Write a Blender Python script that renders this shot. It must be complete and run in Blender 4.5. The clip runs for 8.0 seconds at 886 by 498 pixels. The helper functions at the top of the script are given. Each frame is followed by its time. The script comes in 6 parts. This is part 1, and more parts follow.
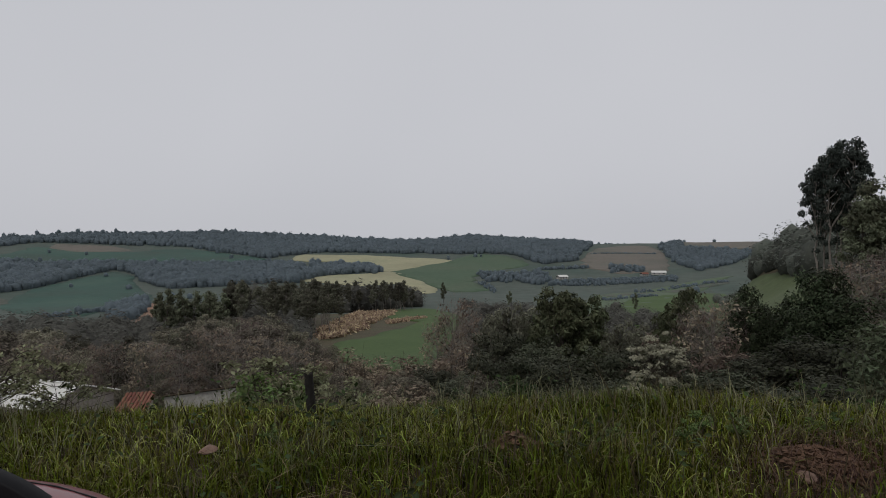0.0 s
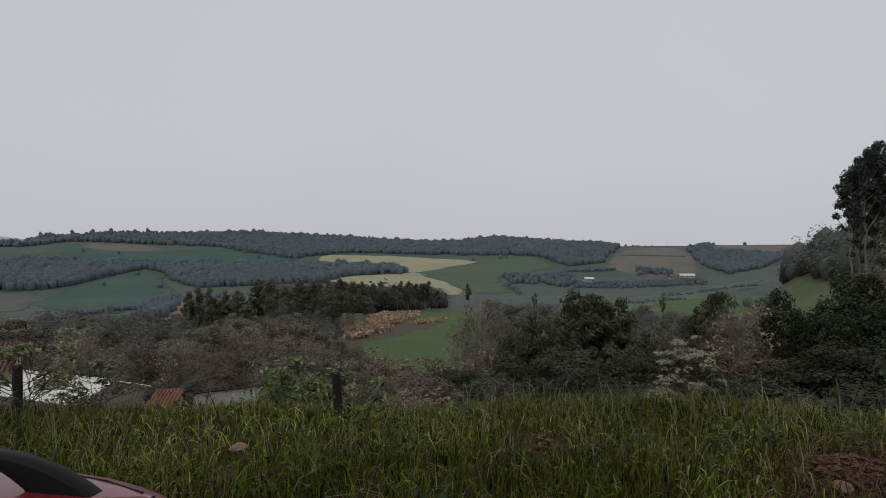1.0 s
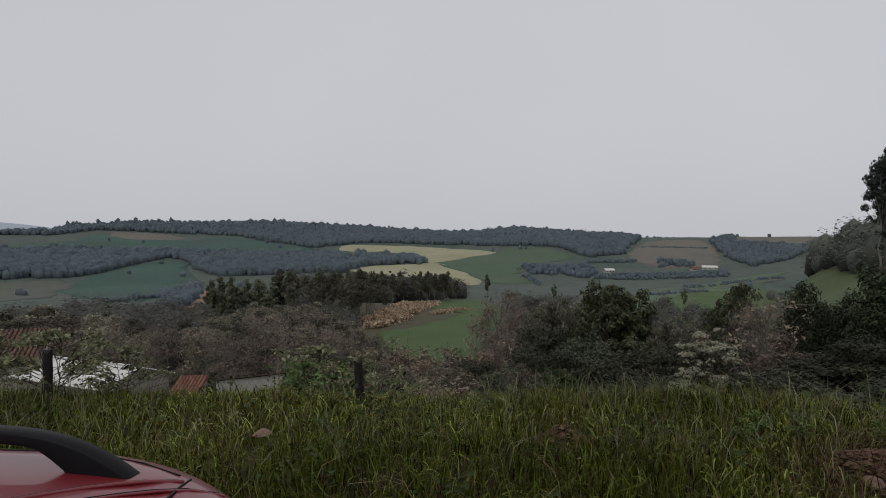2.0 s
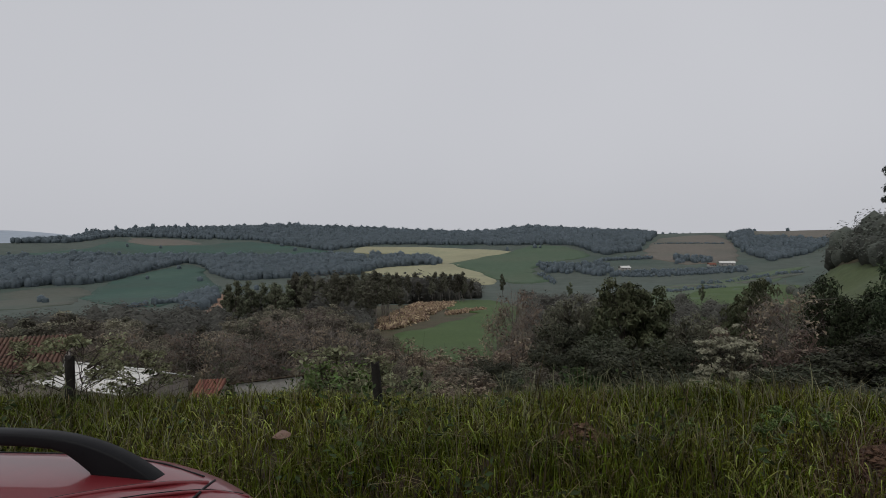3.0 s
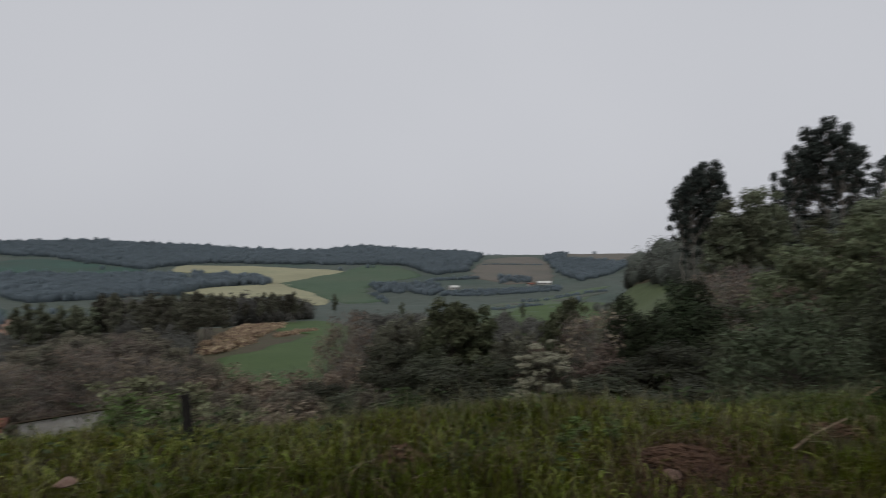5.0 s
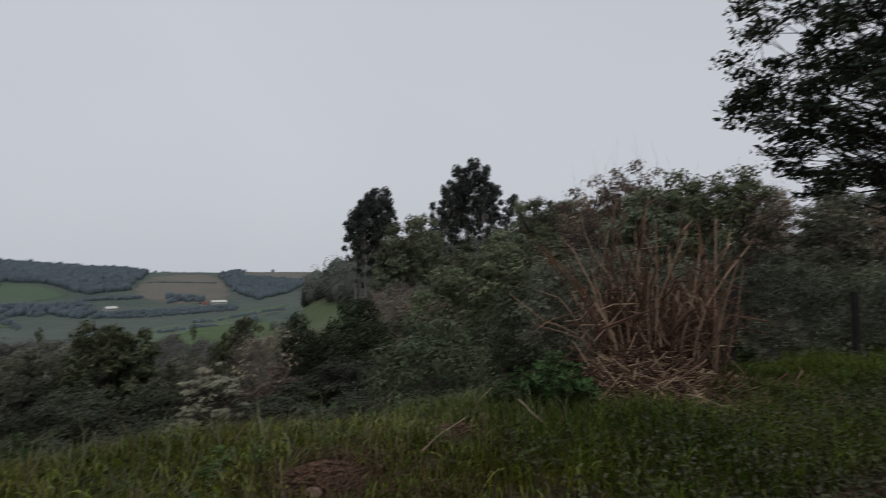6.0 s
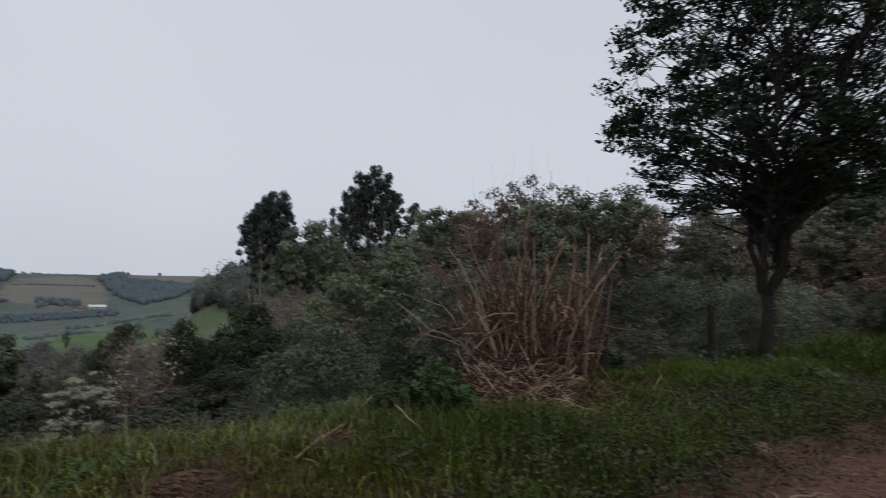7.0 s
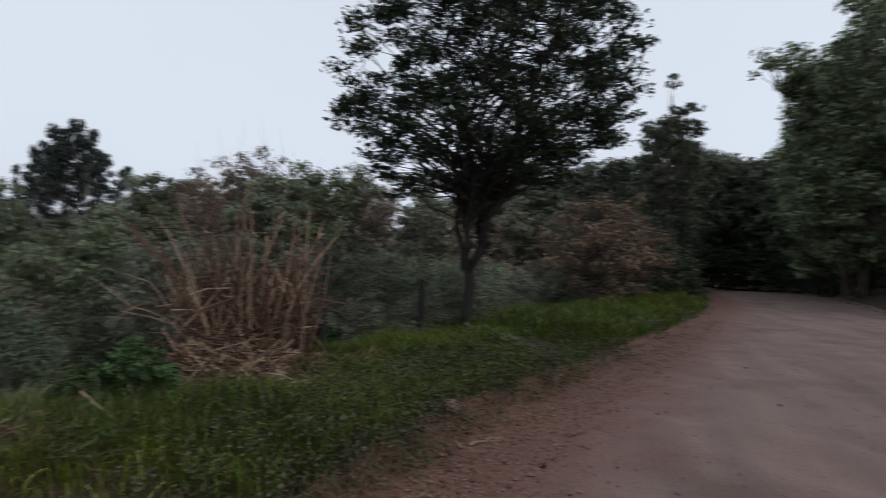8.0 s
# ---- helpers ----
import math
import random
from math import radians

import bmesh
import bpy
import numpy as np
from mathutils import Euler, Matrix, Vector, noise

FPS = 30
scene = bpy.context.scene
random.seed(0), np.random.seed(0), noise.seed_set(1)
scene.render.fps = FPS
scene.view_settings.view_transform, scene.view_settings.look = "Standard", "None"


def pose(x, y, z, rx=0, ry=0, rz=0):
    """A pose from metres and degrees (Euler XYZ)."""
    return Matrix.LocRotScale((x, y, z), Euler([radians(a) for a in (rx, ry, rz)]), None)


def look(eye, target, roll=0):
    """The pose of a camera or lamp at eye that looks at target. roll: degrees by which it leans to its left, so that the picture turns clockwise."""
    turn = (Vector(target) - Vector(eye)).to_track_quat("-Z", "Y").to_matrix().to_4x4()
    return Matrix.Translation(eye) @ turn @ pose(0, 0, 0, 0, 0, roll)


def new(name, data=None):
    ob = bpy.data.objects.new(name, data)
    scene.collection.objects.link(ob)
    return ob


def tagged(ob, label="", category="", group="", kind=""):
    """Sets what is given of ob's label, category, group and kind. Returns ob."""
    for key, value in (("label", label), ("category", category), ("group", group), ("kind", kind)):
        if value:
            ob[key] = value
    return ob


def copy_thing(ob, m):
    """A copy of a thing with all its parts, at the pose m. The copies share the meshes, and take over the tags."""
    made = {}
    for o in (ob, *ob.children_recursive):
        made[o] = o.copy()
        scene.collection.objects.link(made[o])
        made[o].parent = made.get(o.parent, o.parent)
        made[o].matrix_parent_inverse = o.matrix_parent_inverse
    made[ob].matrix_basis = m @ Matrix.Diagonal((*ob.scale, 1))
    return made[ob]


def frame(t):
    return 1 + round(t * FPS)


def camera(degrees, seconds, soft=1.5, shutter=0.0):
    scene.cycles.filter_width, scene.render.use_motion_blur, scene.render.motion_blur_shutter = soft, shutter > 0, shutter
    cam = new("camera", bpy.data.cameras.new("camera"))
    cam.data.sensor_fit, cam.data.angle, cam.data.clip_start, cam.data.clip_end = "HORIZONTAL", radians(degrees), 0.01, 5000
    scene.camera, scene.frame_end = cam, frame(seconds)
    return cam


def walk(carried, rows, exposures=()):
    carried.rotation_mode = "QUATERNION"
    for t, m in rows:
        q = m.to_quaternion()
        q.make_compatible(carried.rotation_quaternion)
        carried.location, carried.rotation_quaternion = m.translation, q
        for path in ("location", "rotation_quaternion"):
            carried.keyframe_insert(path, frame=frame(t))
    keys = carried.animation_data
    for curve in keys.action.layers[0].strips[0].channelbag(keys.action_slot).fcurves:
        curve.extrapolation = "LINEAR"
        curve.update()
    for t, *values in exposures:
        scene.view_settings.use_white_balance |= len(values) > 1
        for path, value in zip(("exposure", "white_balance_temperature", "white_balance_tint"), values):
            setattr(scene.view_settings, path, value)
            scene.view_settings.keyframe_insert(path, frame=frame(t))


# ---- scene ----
cam = camera(71.55, 8.0, soft=0.5, shutter=0.4)
PATH = [
    (0.0, -0.004, -0.055, 1.643, -0.09, -0.09, 0.42),
    (0.5, -0.013, -0.058, 1.646, 0.92, -0.23, -0.30),
    (1.0, -0.022, -0.061, 1.646, 2.24, 0.03, 0.07),
    (1.5, -0.036, -0.052, 1.642, 3.38, 0.07, -0.40),
    (2.0, -0.046, -0.046, 1.638, 4.05, -0.87, -0.20),
    (3.5, -0.052, -0.043, 1.634, 5.92, -0.75, 1.37),
    (4.0, -0.046, -0.055, 1.639, 6.16, 0.19, 1.64),
    (4.2, -0.038, -0.058, 1.639, 5.24, 0.05, 1.89),
    (5.3, 0.123, -0.021, 1.662, -18.42, 1.62, 0.08),
    (5.5, 0.205, -0.001, 1.664, -24.40, 1.73, 0.31),
    (6.0, 0.227, -0.054, 1.662, -39.36, 2.55, -0.19),
    (6.5, 0.188, -0.127, 1.681, -43.04, 4.07, 0.52),
    (7.0, 0.240, -0.272, 1.675, -48.62, 3.39, -1.18),
    (7.5, 0.271, -0.421, 1.680, -58.89, 2.13, -2.08),
    (8.0, 0.261, -0.429, 1.666, -73.30, 1.77, -1.73),
]
EXPOSURES = [(0.0, 0.02, 6480, 11), (4.2, 0.02, 6480, 11), (6.5, 0.1, 6200, 9), (8.0, 0.47, 5980, 8.5)]
walk(cam, [(t, pose(x, y, z, 90 + pitch, roll, yaw)) for t, x, y, z, yaw, pitch, roll in PATH], EXPOSURES)

# ---- light: an overcast sky and a faint wide sun ----
world = bpy.data.worlds.new("overcast_sky")
scene.world = world
world.use_nodes = True
wn, wl = world.node_tree.nodes, world.node_tree.links
wn.clear()
sky = wn.new("ShaderNodeTexSky")
sky.sky_type, sky.sun_disc = "NISHITA", False
sky.sun_elevation, sky.sun_rotation = radians(52), radians(200)
sky.air_density, sky.dust_density, sky.ozone_density = 1.0, 6.0, 1.0
thin = wn.new("ShaderNodeHueSaturation")
thin.inputs["Saturation"].default_value = 0.12
thin.inputs["Value"].default_value = 0.07
cloud_pos = wn.new("ShaderNodeTexCoord")
cloud_noise = wn.new("ShaderNodeTexNoise")
cloud_noise.inputs["Scale"].default_value = 1.3
cloud_noise.inputs["Detail"].default_value = 3.0
cloud = wn.new("ShaderNodeValToRGB")
cloud.color_ramp.elements[0].position, cloud.color_ramp.elements[1].position = 0.3, 0.75
cloud.color_ramp.elements[0].color = (0.588, 0.602, 0.64, 1)
cloud.color_ramp.elements[1].color = (0.64, 0.652, 0.688, 1)
sky_mix = wn.new("ShaderNodeMixRGB")
sky_mix.inputs["Fac"].default_value = 0.8
sky_out = wn.new("ShaderNodeBackground")
sky_out.inputs["Strength"].default_value = 1.0
world_out = wn.new("ShaderNodeOutputWorld")
wl.new(sky.outputs[0], thin.inputs["Color"])
wl.new(cloud_pos.outputs["Generated"], cloud_noise.inputs["Vector"])
wl.new(cloud_noise.outputs["Fac"], cloud.inputs["Fac"])
wl.new(thin.outputs[0], sky_mix.inputs[1])
wl.new(cloud.outputs[0], sky_mix.inputs[2])
wl.new(sky_mix.outputs[0], sky_out.inputs["Color"])
wl.new(sky_out.outputs[0], world_out.inputs["Surface"])

sun_data = bpy.data.lights.new("sun", "SUN")
sun_data.energy, sun_data.angle, sun_data.color = 0.6, radians(25), (1.0, 0.97, 0.92)
sun = new("sun", sun_data)
sun.matrix_world = look((-20, -40, 60), (0, 0, 0))


# ---- materials ----
def surface(name, cols, scale=1.0, fine=8.0, rough=0.85, bump=0.3, dist=0.02, spec=0.25, island=0.0, thin_leaf=0.0, depth=0.35, metal=0.0, coat=0.0, objects=0.0):
    """Colours mixed over a broad noise, mottled by a fine one, with relief; island and objects: how far single pieces differ."""
    m = bpy.data.materials.new(name)
    m.use_nodes = True
    n, l = m.node_tree.nodes, m.node_tree.links
    b = n["Principled BSDF"]
    b.inputs["Roughness"].default_value = rough
    b.inputs["Specular IOR Level"].default_value = spec
    b.inputs["Metallic"].default_value = metal
    b.inputs["Coat Weight"].default_value = coat
    co = n.new("ShaderNodeTexCoord")
    big = n.new("ShaderNodeTexNoise")
    big.inputs["Scale"].default_value, big.inputs["Detail"].default_value = scale, 4.0
    ramp = n.new("ShaderNodeValToRGB")
    els = ramp.color_ramp.elements
    while len(els) < len(cols):
        els.new(0.5)
    for i, c in enumerate(cols):
        els[i].position, els[i].color = 0.3 + 0.4 * i / max(1, len(cols) - 1), (*c, 1)
    small = n.new("ShaderNodeTexNoise")
    small.inputs["Scale"].default_value, small.inputs["Detail"].default_value, small.inputs["Roughness"].default_value = fine, 6.0, 0.65
    rng_map = n.new("ShaderNodeMapRange")
    rng_map.inputs["From Min"].default_value, rng_map.inputs["From Max"].default_value = 0.25, 0.75
    rng_map.inputs["To Min"].default_value, rng_map.inputs["To Max"].default_value = 1 - depth, 1 + depth
    mul = n.new("ShaderNodeMixRGB")
    mul.blend_type = "MULTIPLY"
    mul.inputs["Fac"].default_value = 1.0
    l.new(co.outputs["Object"], big.inputs["Vector"])
    l.new(co.outputs["Object"], small.inputs["Vector"])
    l.new(big.outputs["Fac"], ramp.inputs["Fac"])
    l.new(small.outputs["Fac"], rng_map.inputs["Value"])
    l.new(ramp.outputs["Color"], mul.inputs[1])
    l.new(rng_map.outputs[0], mul.inputs[2])
    colour = mul.outputs[0]
    for amount, kind, socket in ((island, "ShaderNodeNewGeometry", "Random Per Island"), (objects, "ShaderNodeObjectInfo", "Random")):
        if amount:
            src = n.new(kind)
            mr = n.new("ShaderNodeMapRange")
            mr.inputs["To Min"].default_value, mr.inputs["To Max"].default_value = 1 - amount, 1 + amount
            hs = n.new("ShaderNodeHueSaturation")
            hue = n.new("ShaderNodeMapRange")
            hue.inputs["To Min"].default_value, hue.inputs["To Max"].default_value = 0.5 - 0.06 * amount, 0.5 + 0.04 * amount
            l.new(src.outputs[socket], mr.inputs["Value"])
            l.new(src.outputs[socket], hue.inputs["Value"])
            l.new(mr.outputs[0], hs.inputs["Value"])
            l.new(hue.outputs[0], hs.inputs["Hue"])
            l.new(colour, hs.inputs["Color"])
            colour = hs.outputs[0]
    l.new(colour, b.inputs["Base Color"])
    if bump:
        bp = n.new("ShaderNodeBump")
        bp.inputs["Strength"].default_value, bp.inputs["Distance"].default_value = bump, dist
        l.new(small.outputs["Fac"], bp.inputs["Height"])
        l.new(bp.outputs[0], b.inputs["Normal"])
    if thin_leaf:
        tr = n.new("ShaderNodeBsdfTranslucent")
        mx = n.new("ShaderNodeMixShader")
        mx.inputs[0].default_value = thin_leaf
        l.new(colour, tr.inputs["Color"])
        l.new(b.outputs[0], mx.inputs[1])
        l.new(tr.outputs[0], mx.inputs[2])
        l.new(mx.outputs[0], n["Material Output"].inputs["Surface"])
    return m


def leafy(name, a, b, rough=0.75, island=0.45, objects=0.42, thin=0.12, spec=0.2):
    return surface(name, [a, b], scale=0.6, fine=5.0, rough=rough, bump=0.0, spec=spec, island=island, thin_leaf=thin, depth=0.2, objects=objects)


def road_surface():
    """Packed gravel that turns to loose red earth towards the verge, by the mesh's distance from the road edge."""
    m = surface("gravel_road", [(0.118, 0.078, 0.066), (0.148, 0.102, 0.088), (0.1, 0.064, 0.053)], scale=0.5, fine=30, bump=0.7, dist=0.014, depth=0.38)
    n, l = m.node_tree.nodes, m.node_tree.links
    b = n["Principled BSDF"]
    packed = b.inputs["Base Color"].links[0].from_socket
    co = n.new("ShaderNodeTexCoord")
    grain = n.new("ShaderNodeTexNoise")
    grain.inputs["Scale"].default_value, grain.inputs["Detail"].default_value, grain.inputs["Roughness"].default_value = 18, 8, 0.7
    red = n.new("ShaderNodeValToRGB")
    red.color_ramp.elements[0].position, red.color_ramp.elements[1].position = 0.32, 0.68
    red.color_ramp.elements[0].color, red.color_ramp.elements[1].color = (0.06, 0.027, 0.019, 1), (0.15, 0.074, 0.054, 1)
    edge = n.new("ShaderNodeAttribute")
    edge.attribute_name = "edge"
    wander = n.new("ShaderNodeTexNoise")
    wander.inputs["Scale"].default_value, wander.inputs["Detail"].default_value, wander.inputs["Roughness"].default_value = 1.4, 8, 0.65
    add = n.new("ShaderNodeMath")
    add.operation = "MULTIPLY_ADD"
    add.inputs[1].default_value = 2.2
    fac = n.new("ShaderNodeMapRange")
    fac.inputs["From Min"].default_value, fac.inputs["From Max"].default_value = -0.95, 0.4
    mix = n.new("ShaderNodeMixRGB")
    stretch = n.new("ShaderNodeMapping")
    stretch.inputs["Scale"].default_value = (0.12, 1.3, 1.0)
    stretch.inputs["Rotation"].default_value = (0, 0, radians(12))
    track = n.new("ShaderNodeTexNoise")
    track.inputs["Scale"].default_value, track.inputs["Detail"].default_value = 1.0, 3
    worn = n.new("ShaderNodeMapRange")
    worn.inputs["From Min"].default_value, worn.inputs["From Max"].default_value = 0.3, 0.7
    worn.inputs["To Min"].default_value, worn.inputs["To Max"].default_value = 0.78, 1.2
    mul = n.new("ShaderNodeMixRGB")
    mul.blend_type = "MULTIPLY"
    mul.inputs["Fac"].default_value = 1.0
    for node in (grain, wander, stretch):
        l.new(co.outputs["Object"], node.inputs["Vector"])
    l.new(stretch.outputs[0], track.inputs["Vector"])
    l.new(track.outputs["Fac"], worn.inputs["Value"])
    l.new(packed, mul.inputs[1])
    l.new(worn.outputs[0], mul.inputs[2])
    l.new(grain.outputs["Fac"], red.inputs["Fac"])
    l.new(wander.outputs["Fac"], add.inputs[0])
    l.new(edge.outputs["Fac"], add.inputs[2])
    l.new(add.outputs[0], fac.inputs["Value"])
    l.new(fac.outputs[0], mix.inputs["Fac"])
    l.new(mul.outputs[0], mix.inputs[1])
    l.new(red.outputs["Color"], mix.inputs[2])
    l.new(mix.outputs[0], b.inputs["Base Color"])
    return m


M_SCRUB = surface("scrub_ground", [(0.045, 0.042, 0.022), (0.075, 0.062, 0.036), (0.05, 0.06, 0.025)], scale=0.05, fine=1.6, bump=0.6, dist=0.2)
M_BANK = surface("bank_soil", [(0.022, 0.016, 0.01), (0.042, 0.026, 0.017), (0.02, 0.02, 0.01)], scale=1.2, fine=22, bump=0.8, dist=0.03)
M_ROAD = road_surface()
M_FALLOW = surface("pale_fallow", [(0.07, 0.088, 0.07), (0.09, 0.095, 0.076), (0.062, 0.085, 0.068)], scale=0.01, fine=0.15, bump=0.3, dist=0.2, depth=0.2)
M_TEAL = surface("young_crop", [(0.045, 0.07, 0.056), (0.037, 0.081, 0.063), (0.05, 0.093, 0.07)], scale=0.009, fine=0.12, bump=0.3, dist=0.2, depth=0.18)
M_GREEN = surface("green_crop", [(0.05, 0.085, 0.05), (0.062, 0.098, 0.058), (0.075, 0.1, 0.062)], scale=0.01, fine=0.2, bump=0.3, dist=0.2, depth=0.15)
M_STRIP = surface("pale_green_crop", [(0.074, 0.108, 0.062), (0.088, 0.12, 0.07)], scale=0.02, fine=0.25, bump=0.3, dist=0.2, depth=0.15)
M_LOWGREEN = surface("near_green_crop", [(0.046, 0.082, 0.022), (0.064, 0.1, 0.03)], scale=0.05, fine=0.9, bump=0.3, dist=0.1, depth=0.2)
M_YELLOW = surface("ripening_grain", [(0.25, 0.24, 0.15), (0.29, 0.28, 0.175), (0.24, 0.245, 0.15)], scale=0.012, fine=0.15, bump=0.3, dist=0.2, depth=0.12)
M_BROWN = surface("ploughed_field", [(0.108, 0.104, 0.086), (0.135, 0.12, 0.1), (0.1, 0.106, 0.084)], scale=0.012, fine=0.2, bump=0.3, dist=0.2, depth=0.15)
M_DIRT = surface("bare_red_dirt", [(0.24, 0.15, 0.1), (0.2, 0.12, 0.08)], scale=0.05, fine=0.5, bump=0.3, dist=0.1)
M_PASTURE = surface("valley_pasture", [(0.054, 0.078, 0.064), (0.074, 0.09, 0.075), (0.049, 0.074, 0.06)], scale=0.006, fine=0.07, bump=0.4, dist=0.5, depth=0.25)
# the pale blue stands in for haze over the farthest hills
M_HAZEHILL = surface("hazed_distant_hills", [(0.3, 0.345, 0.4), (0.34, 0.385, 0.435)], scale=0.004, fine=0.03, bump=0.2, dist=1.0, depth=0.1)
# leaf colour lifted to pale blue-grey: aerial haze painted into the far woods
M_HAZEWOOD = leafy("hazed_far_wood_leaves", (0.19, 0.235, 0.262), (0.23, 0.275, 0.3), rough=0.95, island=0.12, objects=0, thin=0.6)
M_HILLGREEN = surface("hill_pasture", [(0.062, 0.086, 0.034), (0.08, 0.1, 0.04)], scale=0.05, fine=0.6, bump=0.4, dist=0.2, depth=0.25)
M_RUSTLEAF = leafy("rust_leaf", (0.115, 0.078, 0.05), (0.165, 0.116, 0.076), objects=0.1)
M_TALLGREEN = leafy("roadside_leaf", (0.098, 0.126, 0.068), (0.145, 0.175, 0.093), objects=0.3)
M_NEARWOOD = leafy("valley_wood_leaves", (0.095, 0.096, 0.084), (0.14, 0.137, 0.12), rough=0.9, island=0.3, objects=0, thin=0.4)
M_WOODLEAF = leafy("woodland_leaf", (0.14, 0.13, 0.096), (0.205, 0.188, 0.142), rough=0.85, objects=0.45, thin=0.3)
M_WOODDARK = leafy("dark_woodland_leaf", (0.088, 0.088, 0.062), (0.135, 0.132, 0.096), rough=0.85, objects=0.45, thin=0.3)
M_WOODBROWN = leafy("bare_woodland_leaf", (0.16, 0.132, 0.108), (0.225, 0.186, 0.152), rough=0.9, objects=0.4, thin=0.3)
M_HILLWOOD = leafy("hill_wood_leaf", (0.09, 0.1, 0.085), (0.125, 0.135, 0.112), rough=0.85, objects=0, thin=0.3)
M_BUSH = leafy("broad_bush_leaf", (0.054, 0.065, 0.035), (0.105, 0.115, 0.062), objects=0.25, thin=0.2)
M_HEDGE = leafy("hedge_leaf", (0.05, 0.061, 0.035), (0.082, 0.094, 0.054), thin=0.2)
M_TUFT = leafy("dry_tuft", (0.44, 0.34, 0.235), (0.3, 0.225, 0.15), rough=0.9, island=0.5, objects=0, thin=0.3)
M_GRASS = leafy("grass_blade", (0.032, 0.042, 0.003), (0.09, 0.1, 0.007), rough=0.55, island=0.95, thin=0.08, objects=0, spec=0.08)
M_ARCH = leafy("arching_blade", (0.085, 0.105, 0.012), (0.27, 0.275, 0.075), rough=0.38, island=0.85, thin=0.08, objects=0, spec=0.14)
M_WEED = leafy("roadside_weed", (0.042, 0.045, 0.024), (0.075, 0.068, 0.04), objects=0)
M_VERGE = leafy("verge_grass_blade", (0.036, 0.054, 0.006), (0.084, 0.104, 0.013), thin=0.1, rough=0.5, island=0.8, objects=0, spec=0.1)
M_STEM = leafy("weed_stem", (0.06, 0.045, 0.025), (0.035, 0.035, 0.015), rough=0.7, island=0.4, objects=0)
M_SEED = leafy("seed_stem", (0.13, 0.14, 0.07), (0.18, 0.17, 0.1), rough=0.6, island=0.4, objects=0)
M_DRYSTALK = leafy("dry_stalk", (0.25, 0.19, 0.118), (0.12, 0.088, 0.05), rough=0.7, island=0.5, objects=0)
M_DRYBLADE = leafy("dry_blade", (0.17, 0.13, 0.07), (0.09, 0.066, 0.035), rough=0.7, island=0.5, objects=0)
M_VERGELEAF = leafy("verge_tree_leaf", (0.026, 0.036, 0.021), (0.046, 0.058, 0.033), objects=0, thin=0.15)
M_DARKLEAF = leafy("dark_leaf", (0.026, 0.037, 0.019), (0.043, 0.056, 0.028))
M_MIDLEAF = leafy("mid_leaf", (0.1, 0.116, 0.073), (0.16, 0.174, 0.112), thin=0.3)
M_SAPLEAF = leafy("sapling_leaf", (0.15, 0.165, 0.09), (0.25, 0.25, 0.15), objects=0.1, thin=0.3, island=0.6)
M_SAGE = leafy("sage_leaf", (0.115, 0.125, 0.088), (0.165, 0.172, 0.124), thin=0.35)
M_UNDER = leafy("undergrowth_leaf", (0.038, 0.044, 0.028), (0.062, 0.067, 0.042))
M_FRESH = leafy("fresh_leaf", (0.085, 0.13, 0.04), (0.12, 0.165, 0.055), objects=0.1)
M_BENDLEAF = leafy("bend_wood_leaf", (0.07, 0.082, 0.055), (0.108, 0.12, 0.08), thin=0.3)
M_VERGEWEED = leafy("verge_weed", (0.03, 0.04, 0.014), (0.058, 0.066, 0.026), objects=0)
M_OLIVE = leafy("olive_leaf", (0.132, 0.138, 0.096), (0.19, 0.19, 0.136), thin=0.35)
M_BROWNLEAF = leafy("brown_leaf", (0.16, 0.126, 0.096), (0.22, 0.174, 0.132), thin=0.35)
M_PALELEAF = leafy("pale_leaf", (0.29, 0.28, 0.2), (0.18, 0.18, 0.125), rough=0.7, objects=0, island=0.25)
M_YELLOWLEAF = leafy("spring_leaf", (0.084, 0.098, 0.054), (0.125, 0.138, 0.076), thin=0.3)
M_BRIGHTLEAF = leafy("herb_leaf", (0.03, 0.058, 0.018), (0.05, 0.085, 0.028))
M_EUCLEAF = leafy("eucalyptus_leaf", (0.028, 0.036, 0.031), (0.047, 0.056, 0.047), objects=0.15, thin=0.05)
M_BARK = surface("bark", [(0.05, 0.04, 0.032), (0.085, 0.07, 0.058)], scale=2, fine=14, bump=0.8, dist=0.03, depth=0.4)
M_DARKBARK = surface("dark_bark", [(0.02, 0.017, 0.014), (0.036, 0.03, 0.025)], scale=2, fine=14, bump=0.8, dist=0.03, depth=0.4)
M_PALEBARK = surface("pale_bark", [(0.16, 0.14, 0.12), (0.24, 0.215, 0.19)], scale=1, fine=6, bump=0.3, dist=0.02)
M_CANE = leafy("dead_cane", (0.125, 0.068, 0.043), (0.04, 0.023, 0.015), rough=0.7, island=0.7, objects=0)
M_STRAW = leafy("bleached_cane", (0.33, 0.235, 0.16), (0.18, 0.12, 0.08), rough=0.7, island=0.4, objects=0)
M_POST = surface("weathered_wood", [(0.01, 0.009, 0.008), (0.026, 0.023, 0.02)], scale=5, fine=30, bump=0.9, dist=0.01, depth=0.4)
M_PEBBLE = surface("road_pebbles", [(0.075, 0.046, 0.036), (0.15, 0.105, 0.085)], scale=3, fine=26, bump=0.4, dist=0.01, island=0.5)
M_CLOD = surface("dry_clods", [(0.07, 0.04, 0.025), (0.13, 0.076, 0.048)], scale=5, fine=40, bump=0.5, dist=0.01)
M_STONE = surface("red_stone", [(0.15, 0.09, 0.068), (0.24, 0.165, 0.13)], scale=4, fine=20, bump=0.7, dist=0.02)
